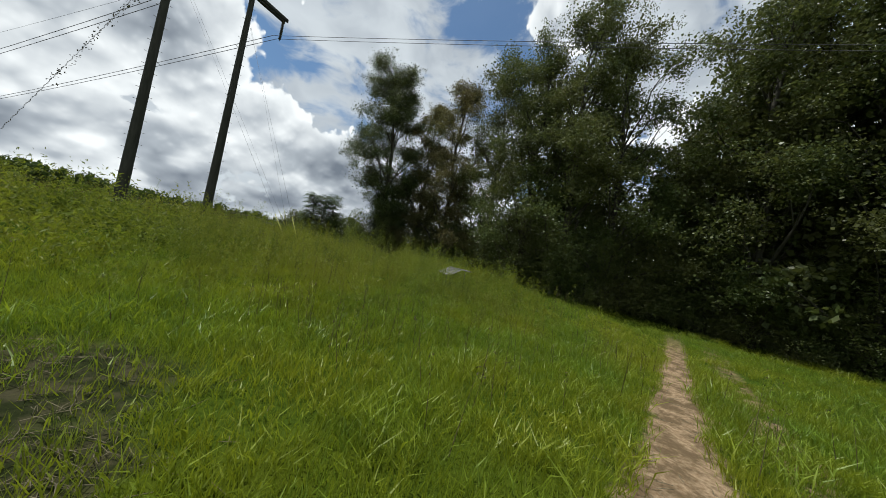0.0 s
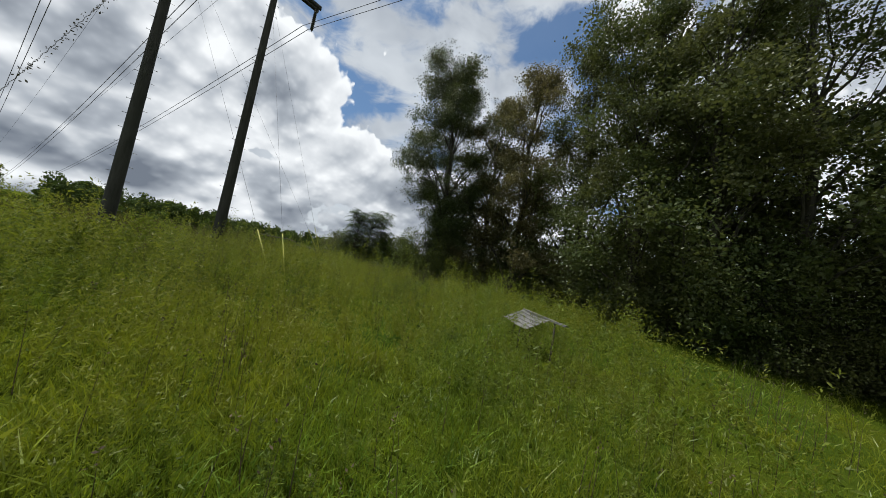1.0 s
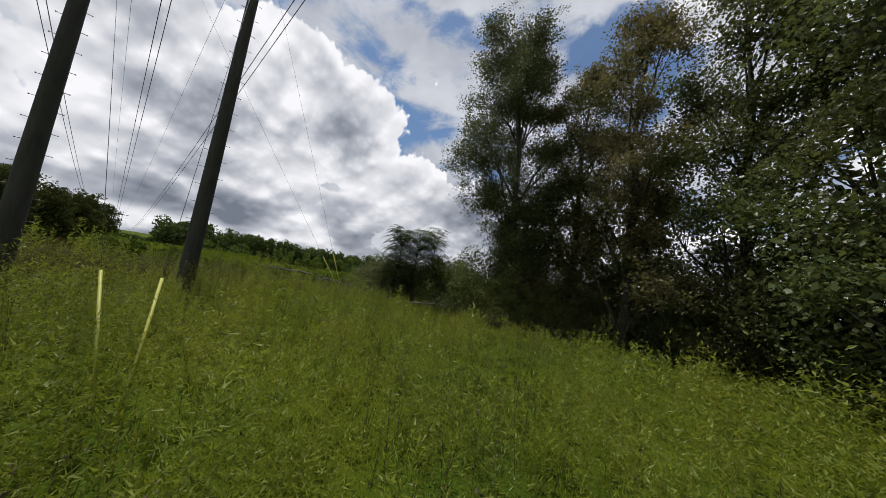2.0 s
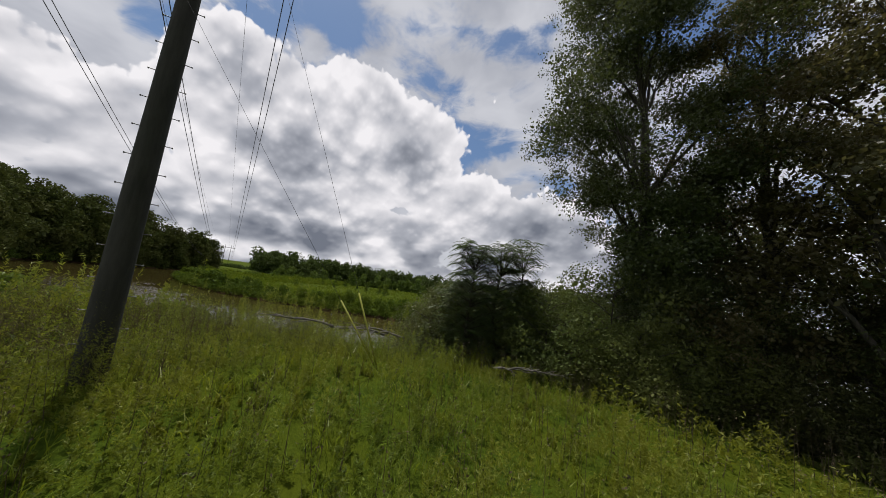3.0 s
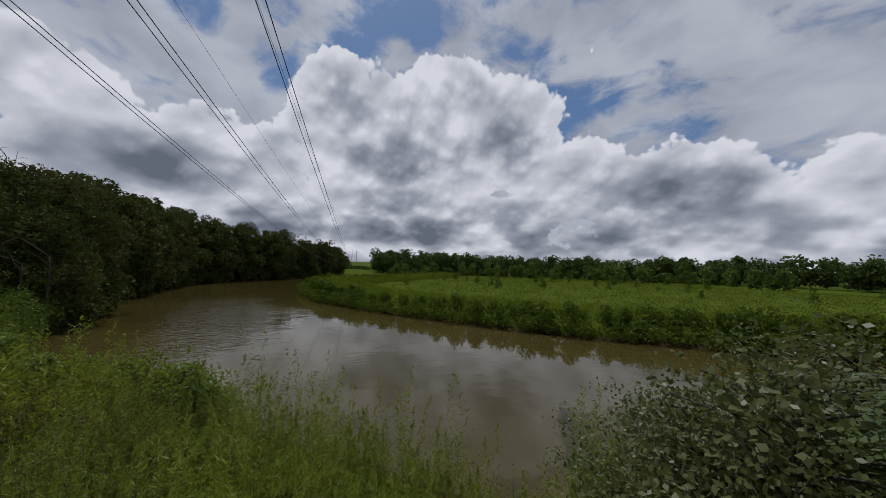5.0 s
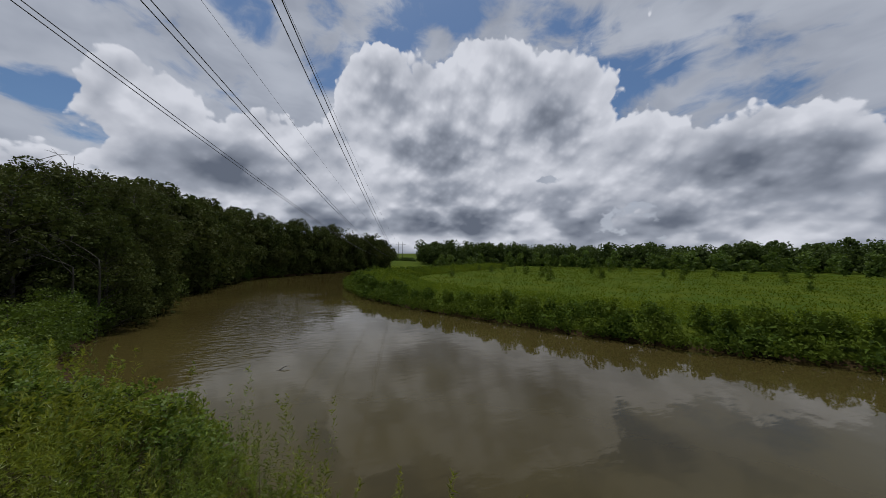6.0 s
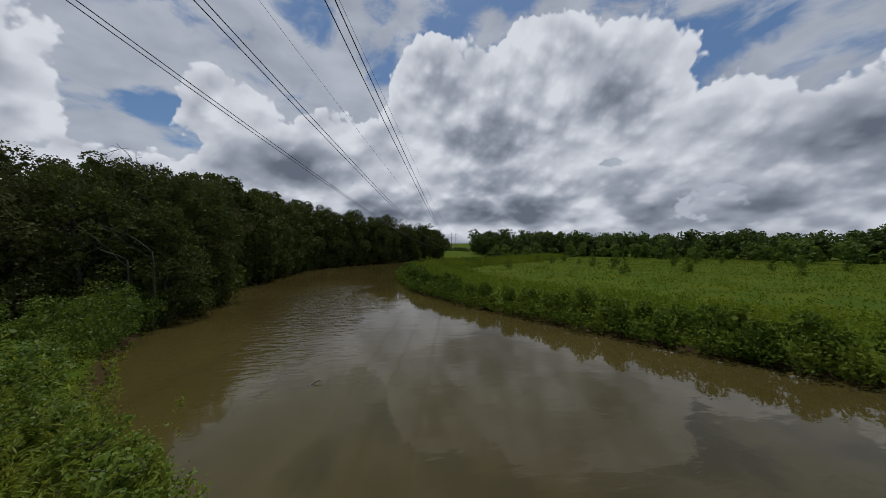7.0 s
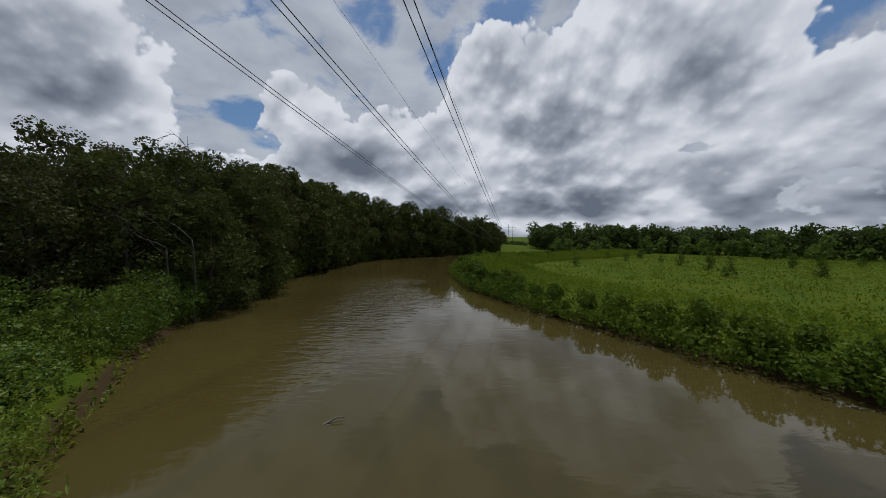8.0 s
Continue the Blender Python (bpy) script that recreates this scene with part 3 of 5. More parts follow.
def build_woods():
    rng = random.Random(5)
    widths = ((1, 1.8), (5.5, 2.0), (7.5, 2.8), (9.5, 3.7), (11.5, 5.5), (14.5, 5.4), (17.5, 4.9), (21, 5.4), (24, 4.0), (26.5, 1.6))
    big = tree_parts(11, 26.6, 4.6, 1.6, 380, 430, 0.125, 0.42, M_OAK, clump_r=(0.8, 1.4), lean=(-2.0, -0.8), heart=0.65, masses=34, widths=widths)
    make_tree("tree", "tall dark broadleaf tree with airy crown at the wood's edge", big, (-11.4, 45.4, ground_z(-11.4, 45.4)), 0.0, 1.0, "wood edge trees")
    second = tree_parts(12, 26.5, 4.0, 3.5, 140, 300, 0.155, 0.40, M_OLIVE, clump_r=(0.8, 1.4), heart=0.65, masses=22)
    for x, y, s, r in ((-7.4, 47.2, 0.93, 1.0), (-3.4, 45.0, 1.04, 2.4)):
        make_tree("tree", "tall slender brownish-green tree with gaps of sky in its crown", second, (x, y, ground_z(x, y) - 0.1), r, s, "wood edge trees")
    front = [tree_parts(20 + i, 28 + i * 1.2, 5.2 + 0.6 * i, 1.4, 128, 230, 0.175, 0.38, M_TREE, clump_r=(1.0, 1.8), heart=0.6, masses=30) for i in range(2)]
    back = [tree_parts(24 + i, 28 + i * 1.5, 5.8, 1.5, 70, 70, 0.46, 0.38, M_TREE, clump_r=(1.2, 2.0), heart=0.9) for i in range(2)]
    spots = [(2.4, 43.4, 1), (6, 38.7, 0.95), (9.6, 35.2, 1.05), (13.4, 34.6, 0.98), (23.6, 29.8, 1.12), (27, 25, 1.08), (29.1, 20.3, 1.02)]
    for i, (x, y, s) in enumerate(spots):
        make_tree("tree", "tall dark leafy forest tree at the wood's edge beside the meadow", front[i % 2], (x, y, ground_z(x, y) - 0.1), rng.uniform(0, 6.3), s * rng.uniform(0.96, 1.04), "wood edge trees")
    spots = [(9.3, 42.2, 1.0), (14.2, 40.5, 0.95), (30.4, 15, 0.9), (26.8, 29.6, 1.1), (27.5, 36.0, 1.15), (30.6, 23.6, 1.1), (32.1, 9.2, 0.9), (20.1, 37.3, 0.62), (21.8, 33.2, 0.7), (-2.0, 51.0, 0.6), (-7.0, 52.5, 0.42), (28.1, 33.3, 1), (32.2, 27.7, 1), (34.5, 20, 1), (18.9, 44.6, 0.5), (24.8, 41, 0.8), (35.9, 11.4, 1), (33.3, 3.5, 0.9), (29.8, 39.2, 1.0), (36.9, 30.8, 1.1), (39.4, 19.3, 1.1)]
    for i, (x, y, s) in enumerate(spots):
        make_tree("tree", "tall dark forest tree deeper in the shaded wood", back[i % 2], (x, y, ground_z(x, y) - 0.1), rng.uniform(0, 6.3), s * rng.uniform(0.96, 1.04), "inner wood trees")
    under = [tree_parts(40 + i, 6.5, 3.2, 0.3, 36, 340, 0.115, 0.08, M_TREE, clump_r=(0.9, 1.5), heart=0.45) for i in range(3)]
    rows = [(-10.5, 49.5, 1.3), (-0.5, 48.5, 1.4), (3.5, 46.5, 1.4), (-15.5, 47.5, 0.9), (-9.6, 47.0, 0.8), (-6.2, 46.6, 0.8), (-2.6, 46, 0.9), (0.9, 45.2, 1), (5.4, 45.0, 0.9), (8.5, 41.7, 0.85), (11.6, 38.9, 0.8), (14.5, 38, 0.8), (17.4, 38.7, 0.75), (22.8, 30.7, 0.8), (24.9, 27.4, 0.85), (26.6, 23.6, 0.9), (28.2, 18.8, 0.9), (29.4, 13.5, 0.9), (30.7, 8.2, 0.9), (16.2, 38.6, 1.2), (8.2, 36.6, 1.2), (11.8, 34.2, 1.15), (14.8, 33.4, 1.1), (4.4, 40.6, 1.2), (17.5, 34.8, 1.25), (21.4, 31.6, 1.2), (10.2, 41.3, 1.4), (3.2, 46.8, 1.4), (23.1, 36, 1.3), (30.2, 28.6, 1.4), (33.4, 22.9, 1.4)]
    for i, (x, y, s) in enumerate(rows):
        make_tree("shrub", "dense dark green undergrowth shrub at the wood's edge", under[i % 3], (x, y, ground_z(x, y) - 0.1), rng.uniform(0, 6.3), s, "undergrowth shrubs")
    thicket = tree_parts(48, 9.5, 3.5, 0.3, 50, 430, 0.13, 0.14, M_TREE, clump_r=(0.8, 1.4), heart=0.9)
    for x, y, s, r in ((-10.4, 46.2, 0.72, 0.5), (-7.6, 45.8, 0.66, 2.2), (-12.9, 47.8, 0.7, 4.1), (-4.6, 46.8, 0.75, 5.3)):
        make_tree("shrub", "tall dense dark thicket hung with leaves under the trees", thicket, (x, y, ground_z(x, y) - 0.1), r, s, "undergrowth shrubs")
    # The wooded bank across the bend: place and height of each tree top.
    bank = [tree_parts(60 + i, 15.2, 4.7, 0.5, 62, 130, 0.40, 0.3, M_FAR, clump_r=(1.3, 2.4), shell=True) for i in range(3)]
    bank_near = [tree_parts(65 + i, 14.0, 4.0, 0.5, 76, 250, 0.22, 0.3, (M_FAR, M_BANK, M_FAR)[i], clump_r=(0.8, 1.7), shell=True) for i in range(3)]
    near = [(-49.3, 6.8, 11.5), (-53.7, 10.4, 14.0), (-54.3, 4.8, 15.0), (-58, 12.3, 15.4), (-58.7, 7.2, 17.2), (-63.1, 11.7, 17.6), (-64.6, 6.5, 17.4), (-68.6, 10.2, 18.6), (-69.6, 13.5, 15.7), (-73.1, 6.6, 18.3), (-74.9, 9.9, 16.6), (-80, 9.2, 19.1), (-81.5, 4.5, 19.1), (-85.9, 8.6, 20.4), (-44.8, 1, 8.0), (-52.4, -1, 10.0), (-46.3, 8.4, 11.8), (-62.0, 16.0, 12.5), (-71.5, 13.6, 17.7)]
    beyond = [(-91, 7.5, 20.4), (-95.3, 9.9, 19.1), (-97.7, 5.5, 19.1), (-103, 9.9, 19.1), (-108.9, 9.3, 20.4), (-114.9, 10.3, 19.1), (-119.9, 8.8, 20), (-125.1, 11.5, 19.1), (-130.3, 11.7, 20.8), (-136.4, 17.4, 19.1), (-140.7, 18.1, 21.3), (-146.1, 24.6, 19.1), (-151.3, 26.1, 21.3), (-156.7, 34.4, 19.6), (-164.6, 38.3, 20.8), (-171, 49, 17.4), (-179.8, 57.2, 18.3), (-189.7, 65.6, 16.4), (-89.9, 2.4, 20), (-105.2, 3.5, 20.8), (-122.3, 4.4, 22.5), (-137.8, 10.5, 22.5)]
    for i, (x, y, top) in enumerate(near + beyond):
        z = ground_z(x, y) - 0.1
        make_tree("tree", "leafy riverside tree on the wooded bank", (bank_near if x > -86 else bank)[i % 3], (x, y, z), rng.uniform(0, 6.3), (top - z) / 15.4, "river bank trees")
    low = [tree_parts(80 + i, 4.3, 2.5, 0.2, 26, 300, 0.145, 0.06, M_CREEPER, clump_r=(0.9, 1.5), shell=True) for i in range(3)]
    rows = [(-49.8, 17.4, 0.77), (-52.7, 17.3, 0.72), (-55.7, 16, 0.85), (-59, 15.3, 0.77), (-63.2, 14, 0.94), (-67.4, 12.8, 0.85), (-72.5, 12.2, 0.94), (-78.4, 11.1, 0.77), (-84.3, 10.7, 0.94), (-90.3, 10.9, 0.85), (-97.1, 11.1, 0.94), (-103.1, 11.7, 0.85), (-109.9, 11.8, 0.94), (-116.7, 12.7, 0.85), (-123.5, 13.7, 0.94), (-129.6, 16, 0.85), (-135.7, 19.6, 0.94), (-47.9, 13.6, 1.02), (-44.4, 10.4, 0.77)]
    for i, (x, y, s) in enumerate(rows):
        make_tree("shrub", "green vine-draped shrub overhanging the muddy bank", low[i % 3], (x, y, ground_z(x, y) - 0.1), rng.uniform(0, 6.3), s, "bank shrubs")


build_woods()


def far_woods():
    rng = np.random.default_rng(7)
    g = Geo()

    def lump(x, y, h, r, n, leaf, low=0.12):
        """One rounded crown: a stack of leafy heads that narrows to the top and hangs down to the undergrowth."""
        z = ground_z(x, y)
        heads = 9
        f = (np.arange(heads) + rng.uniform(0, 1, heads)) / heads
        wide = r * (0.35 + 0.65 * np.sin(np.clip(0.25 + 0.75 * f, 0, 1) * np.pi))
        a = rng.uniform(0, 6.283, heads)
        off = wide * rng.uniform(0.2, 0.75, heads)
        size = r * rng.uniform(0.34, 0.58, heads)
        mid = np.stack([x + off * np.cos(a), y + off * np.sin(a), z + h * (low + (0.86 - low) * f)], -1)
        d = rng.normal(size=(n, 3))
        d[:, 2] = np.abs(d[:, 2]) * 1.1 - 0.4
        d /= np.linalg.norm(d, axis=1, keepdims=True)
        k = rng.integers(0, heads, n)
        c = mid[k] + d * size[k][:, None] * np.array([1, 1, 0.85]) * rng.uniform(0.8, 1.08, (n, 1))
        c[:, 2] = np.maximum(c[:, 2], z + 0.2)
        g.leaves(c, leaf * 1.25, rng, 0.75, 0.5, face=d)
        # Shaded boughs inside the crown.
        inner = mid[rng.integers(0, heads, 40)] + rng.normal(size=(40, 3)) * r * 0.14
        g.leaves(inner, min(r * 0.5, leaf * 2.0), rng, 0.8, 0.2)

    # Beyond the field: one long edge of trees, with rows behind it.
    for k in range(330):
        bear = rng.uniform(-5, 72.6)
        yaw = radians(bear)
        d = rng.uniform(217, 247) if k % 3 else rng.uniform(247, 300)
        lump(-28.5 - d * math.sin(yaw), 36.6 + d * math.cos(yaw), np.interp(bear, [32, 52, 72], [15, 16, 19]) * rng.uniform(0.7, 1.15), rng.uniform(4.0, 7.0), 240, 1.05)
    for k in range(70):
        yaw, d = radians(rng.uniform(50, 72.4)), rng.uniform(212, 240)
        lump(-28.5 - d * math.sin(yaw), 36.6 + d * math.cos(yaw), rng.uniform(9, 17), rng.uniform(4.0, 6.5), 330, 0.85, 0.04)
    # Low brush closes the cleared strip behind its far poles.
    for k in range(45):
        yaw, d = radians(rng.uniform(71, 80)), rng.uniform(330, 460)
        lump(-28.5 - d * math.sin(yaw), 36.6 + d * math.cos(yaw), rng.uniform(2.0, 4.5), rng.uniform(2.5, 4.5), 120, 0.9, 0.04)
    tagged(part("distant_woods", g, M_WOODS, smooth=False), "distant dark green tree line beyond the river field", "woods", kind="stuff")
    g = Geo()
    # Lighter, lower trees scattered before the edge.
    for k in range(95):
        yaw = radians(rng.uniform(8, 70))
        d = rng.uniform(178, 220)
        h = rng.uniform(4, 11)
        lump(-28.5 - d * math.sin(yaw), 36.6 + d * math.cos(yaw), h, h * rng.uniform(0.3, 0.45), 220, 0.85)
    tagged(part("distant_woods", g, M_EDGE, smooth=False), "lighter young trees standing before the distant tree line", "woods", kind="stuff")
    g = Geo()
    # The wooded hill behind the left bank.
    for k in range(200):
        x = rng.uniform(-284, -66)
        y = rng.uniform(-62, 6) + 0.02 * x
        lump(x, y, rng.uniform(11, 16), rng.uniform(3.5, 5.5), 220, 1.05)
    for k in range(46):
        x = rng.uniform(-96, -50)
        lump(x, rng.uniform(-26, 4), rng.uniform(6, 9), rng.uniform(2.5, 4), 800, 0.30)
    for k in range(60):
        lump(rng.uniform(-135, -60), rng.uniform(-75, -20), rng.uniform(7, 11), rng.uniform(3, 5), 300, 0.9)
    for k in range(110):
        x = rng.uniform(-470, -178)
        y = 23.8 + (-22 - x) * 0.273 - 9 - rng.uniform(0, 1) ** 1.5 * 55
        lump(x, y, rng.uniform(13, 18), rng.uniform(4, 6.5), 200, 1.3)
    for k in range(190):
        t = rng.uniform(0, 0.88)
        x = np.interp(t, [0, 0.45, 0.7, 1], [-82.5, -129.4, -155.7, -202.3])
        y = np.interp(t, [0, 0.45, 0.7, 1], [8.7, 11.8, 31, 85.1]) - rng.uniform(0, 14)
        lump(x, y, rng.uniform(13, 19.5), rng.uniform(3.6, 6), 430, 0.52)
    # Leafy skirts hang to the water's edge below them.
    for k in range(90):
        t = k / 98
        x = np.interp(t, [0, 0.45, 0.7, 1], [-66, -125, -143, -187]) + rng.uniform(-1.5, 1.5)
        y = np.interp(x, [p[0] for p in BANK_HOME[::-1]], [p[1] for p in BANK_HOME[::-1]]) - rng.uniform(1.0, 3.0)
        lump(x, y, rng.uniform(2.5, 6), rng.uniform(1.4, 2.6), 230, 0.42, 0.05)
    tagged(part("distant_woods", g, M_FAR, smooth=False), "wooded hill of dark rounded crowns behind the river bank", "woods", kind="stuff")


far_woods()


def bank_plants():
    rng = np.random.default_rng(9)
    g = Geo()
    # Round shrubs shoulder to shoulder along the far bank.
    n = 30000
    px, py = rng.uniform(-205, -10, n), rng.uniform(36, 150, n)
    d = line_distance(px, py, BANK_FAR)
    dry = ~inside(px, py, BANK_HOME + BANK_FAR[::-1]) & ~home_side(px, py)
    ok = dry & (d > 0.35) & (d < 3.6)
    qx, qy, qd = px[ok], py[ok], d[ok]
    cell = np.unique(np.stack([np.round(qx / 1.75), np.round(qy / 1.75)], -1), axis=0, return_index=True)[1]
    qx, qy, qd = qx[cell], qy[cell], qd[cell]
    swell = bumps(qx, qy, 12, 17) + 0.7 * bumps(qx, qy, 5, 27)
    for x, y, zz, dd, sw in zip(qx, qy, land(qx, qy), qd, swell):
        far, fine = x < -92, -72 < x < -26
        h = rng.uniform(1.9, 3.3) * (1 + 0.25 * sw) * np.interp(dd, [0.3, 1.6, 3.6], [0.5, 1.0, 0.8])
        r = h * rng.uniform(0.34, 0.46)
        heads = 7
        f = (np.arange(heads) + rng.uniform(0, 1, heads)) / heads
        ang = np.arange(heads) * 2.4 + rng.uniform(0, 6.283)
        off = r * (1.05 - 0.75 * f) * rng.uniform(0.5, 1.0, heads)
        mid = np.stack([x + off * np.cos(ang), y + off * np.sin(ang), zz + h * (0.15 + 0.68 * f)], -1)
        size = r * rng.uniform(0.42, 0.62, heads)
        m = 110 if far else int((58 if fine else 34) * h * h + 80)
        v = rng.normal(size=(m, 3))
        v[:, 2] = np.abs(v[:, 2]) - 0.35
        v /= np.linalg.norm(v, axis=1, keepdims=True)
        k = rng.integers(0, heads, m)
        c = mid[k] + v * size[k][:, None] * rng.uniform(0.75, 1.15, (m, 1))
        c[:, 2] = np.maximum(c[:, 2], zz + 0.05)
        g.leaves(c, 0.62 if far else (0.26 if fine else 0.38), rng, 0.6, 0.4, face=v)
        g.leaves(np.array([x, y, zz + h * 0.4]) + rng.normal(size=(14, 3)) * 0.14 * h, 0.30 * h, rng, 0.8, 0.2)
    # Branches of the front row hang over the water.
    for (ax, ay), (bx, by) in zip(BANK_FAR, BANK_FAR[1:]):
        if bx < -135 or ax > -15:
            continue
        for f in np.arange(0.0, 1.0, 1.0 / max(1.0, math.hypot(bx - ax, by - ay))):
            x, y = ax + (bx - ax) * f + rng.uniform(-0.4, 0.4), ay + (by - ay) * f + rng.uniform(-0.1, 0.5)
            h = rng.uniform(0.9, 2.1)
            m = 60 if x < -92 else int(70 * h + 50)
            v = rng.normal(size=(m, 3))
            v /= np.linalg.norm(v, axis=1, keepdims=True)
            c = np.array([x, y, WATER_Z + 0.12 + h * 0.5]) + v * np.array([0.75, 0.75, 0.5]) * h * rng.uniform(0.55, 1.1, (m, 1))
            c[:, 2] = np.maximum(c[:, 2], WATER_Z + 0.06)
            g.leaves(c, 0.5 if x < -92 else 0.27, rng, 0.6, 0.4, face=v)
    tagged(part("bank_shrubs", g, M_SHRUB, smooth=False), "dense green willow shrubs lining the far bank", "shrubs", kind="stuff")
    # A lower, brighter growth of young willow between the shrubs and the field.
    g = Geo()
    ok = dry & (d > 2.2) & (d < 17)
    qx, qy, qd = px[ok], py[ok], d[ok]
    cell = np.unique(np.stack([np.round(qx / 1.1), np.round(qy / 1.1)], -1), axis=0, return_index=True)[1]
    qx, qy, qd = qx[cell], qy[cell], qd[cell]
    tall = (1.25 + 0.45 * bumps(qx, qy, 9, 37)) * np.interp(qd, [2.2, 4, 8, 12, 17], [1.55, 1.95, 1.6, 1.1, 0.6])
    m = 56
    base = np.stack([qx, qy, land(qx, qy)], -1)
    f = rng.uniform(0.1, 1.0, (len(qx), m))
    w = (1.1 - 0.8 * f) * 0.75
    a = rng.uniform(0, 6.283, f.shape)
    c = base[:, None] + np.stack([np.cos(a) * w * rng.uniform(0, 1, f.shape), np.sin(a) * w * rng.uniform(0, 1, f.shape), f * tall[:, None]], -1)
    g.leaves(c.reshape(-1, 3), np.where(qx < -92, 0.42, 0.24).repeat(m), rng, 0.4, 0.3, -0.8)
    tagged(part("young_willow", g, M_YOUNG, smooth=False), "low bright yellow-green growth behind the bank shrubs", "shrubs", kind="stuff")


bank_plants()


def field_plants():
    """Rank grass and low weeds over the open field behind the far bank."""
    rng = np.random.default_rng(19)
    g = Geo()
    m = 11000
    fx, fy = rng.uniform(-165, 25, m), rng.uniform(44, 205, m)
    df = line_distance(fx, fy, BANK_FAR)
    ok = ~inside(fx, fy, BANK_HOME + BANK_FAR[::-1]) & ~home_side(fx, fy) & (df > 13) & (df < 128)
    fx, fy, df = fx[ok], fy[ok], df[ok]
    fz = land(fx, fy)
    tall = (0.75 + 0.35 * bumps(fx, fy, 22, 18)) * np.interp(df, [8, 20, 60], [1.3, 0.9, 0.6])
    for k in range(6):
        c = np.stack([fx + rng.normal(0, 0.7, len(fx)), fy + rng.normal(0, 0.7, len(fx)), fz + rng.uniform(0.0, 1.0, len(fx)) * tall], -1)
        g.leaves(c, 0.42, rng, 0.34, 0.25, -1.2)
    tagged(part("field_grass", g, M_FIELD, smooth=False), "rank yellow-green grass over the flat river field", "grass", kind="stuff")


field_plants()


def bare_ground(x, y):
    dx, dy = x - TRAIL_A.x, y - TRAIL_A.y
    across, along = dx * TRAIL_SIDE.x + dy * TRAIL_SIDE.y, dx * TRAIL_DIR.x + dy * TRAIL_DIR.y
    out = (np.abs(across + 0.22 * bumps(x, y, 2.2, 8)) < 0.40 + 0.18 * (1 - sstep(along, -6, 10))) & (along > -8) & (along < 20)
    out |= (np.abs(across - 1.75) < 0.35) & (along > -8) & (along < 14) & (bumps(x, y, 2, 9) > 0)
    for a, b, r in PATCHES:
        out |= (np.hypot(x - a, y - b) < r * (0.9 + 0.5 * bumps(x, y, 2.5, 10))) & (np.sin(x * 91.7 + y * 57.3) > -0.45)
    return out


def meadow_grass():
    rng = np.random.default_rng(3)
    n = 8200
    # Tufts: thick along the stretch of meadow between the track and the bank, thin farther out.
    t = rng.uniform(0, 1, n) ** 1.25
    way_x, way_y = np.interp(t, [0, 0.25, 0.55, 0.8, 1], [0, -1, -9, -20, -32]), np.interp(t, [0, 0.25, 0.55, 0.8, 1], [4.5, 14, 26, 32.5, 31])
    x, y = way_x + rng.normal(0, 7.5, n), way_y + rng.normal(0, 7.5, n)
    more = 1300
    x, y = np.r_[x, rng.uniform(4, 27, more)], np.r_[y, rng.uniform(8, 31, more)]
    n += more
    big = rng.uniform(0.55, 1.5, n) ** 1.3
    x, y, big = np.repeat(x, 5), np.repeat(y, 5), np.repeat(big, 5)
    x, y = x + rng.normal(0, 0.17, len(x)), y + rng.normal(0, 0.17, len(x))
    u = (x + 10) * 0.6 - (y - 21) * 0.8
    ok = ~bare_ground(x, y) & home_side(x, y) & (land(x, y) > 0.9) & (rng.uniform(0, 1, len(x)) > 0.7 * sstep(-u, -12, -5))
    x, y, big = x[ok], y[ok], big[ok]
    n = len(x)
    u = (x + 10) * 0.6 - (y - 21) * 0.8
    patch = bumps(x, y, 5, 4)
    tall = (0.26 + 0.04 * sstep(-u, -14, -2) + 0.20 * np.clip(patch, -0.3, 1)) * big
    z = land(x, y)
    g = Geo()
    for k in range(4):
        a = rng.uniform(0, 2 * np.pi, n)
        ox, oy = x + rng.normal(0, 0.11, n), y + rng.normal(0, 0.11, n)
        h = tall * rng.uniform(0.5, 1.2, n)
        w = rng.uniform(0.006, 0.014, n)
        lean = h * rng.uniform(0.2, 1.1, n)
        b = rng.uniform(0, 2 * np.pi, n)
        p0 = np.stack([ox, oy, z - 0.02], -1)
        mx, my, mz = ox + np.cos(b) * lean * 0.3, oy + np.sin(b) * lean * 0.3, z + h * 0.55
        p1 = np.stack([mx + np.cos(a) * w, my + np.sin(a) * w, mz], -1)
        p3 = np.stack([mx - np.cos(a) * w, my - np.sin(a) * w, mz], -1)
        p2 = np.stack([ox + np.cos(b) * lean, oy + np.sin(b) * lean, z + h * 0.95], -1)
        g.add(np.stack([p0, p1, p2, p3], 1).reshape(-1, 3), np.arange(4 * n).reshape(-1, 4))
    # Fine short blades fill the turf between the tufts by the track.
    n = 34000
    x, y = rng.uniform(-14, 10, n), 3.5 + 15 * rng.uniform(0, 1, n) ** 1.25
    ok = ~bare_ground(x, y)
    x, y = x[ok], y[ok]
    n, z = len(x), land(x, y)
    for k in range(3):
        a, b = rng.uniform(0, 2 * np.pi, (2, n))
        ox, oy = x + rng.normal(0, 0.06, n), y + rng.normal(0, 0.06, n)
        h = rng.uniform(0.12, 0.34, n) * (1.0 + 0.7 * bumps(x, y, 3.2, 77)).clip(0.4, 2.0)
        w, lean = rng.uniform(0.005, 0.010, n), h * rng.uniform(0.1, 0.9, n)
        p0, p3 = np.stack([ox + np.cos(a) * w, oy + np.sin(a) * w, z - 0.02], -1), np.stack([ox - np.cos(a) * w, oy - np.sin(a) * w, z - 0.02], -1)
        p2 = np.stack([ox + np.cos(b) * lean, oy + np.sin(b) * lean, z + h], -1)
        g.add(np.stack([p0, p2, p3], 1).reshape(-1, 3), None, np.arange(3 * n).reshape(-1, 3))
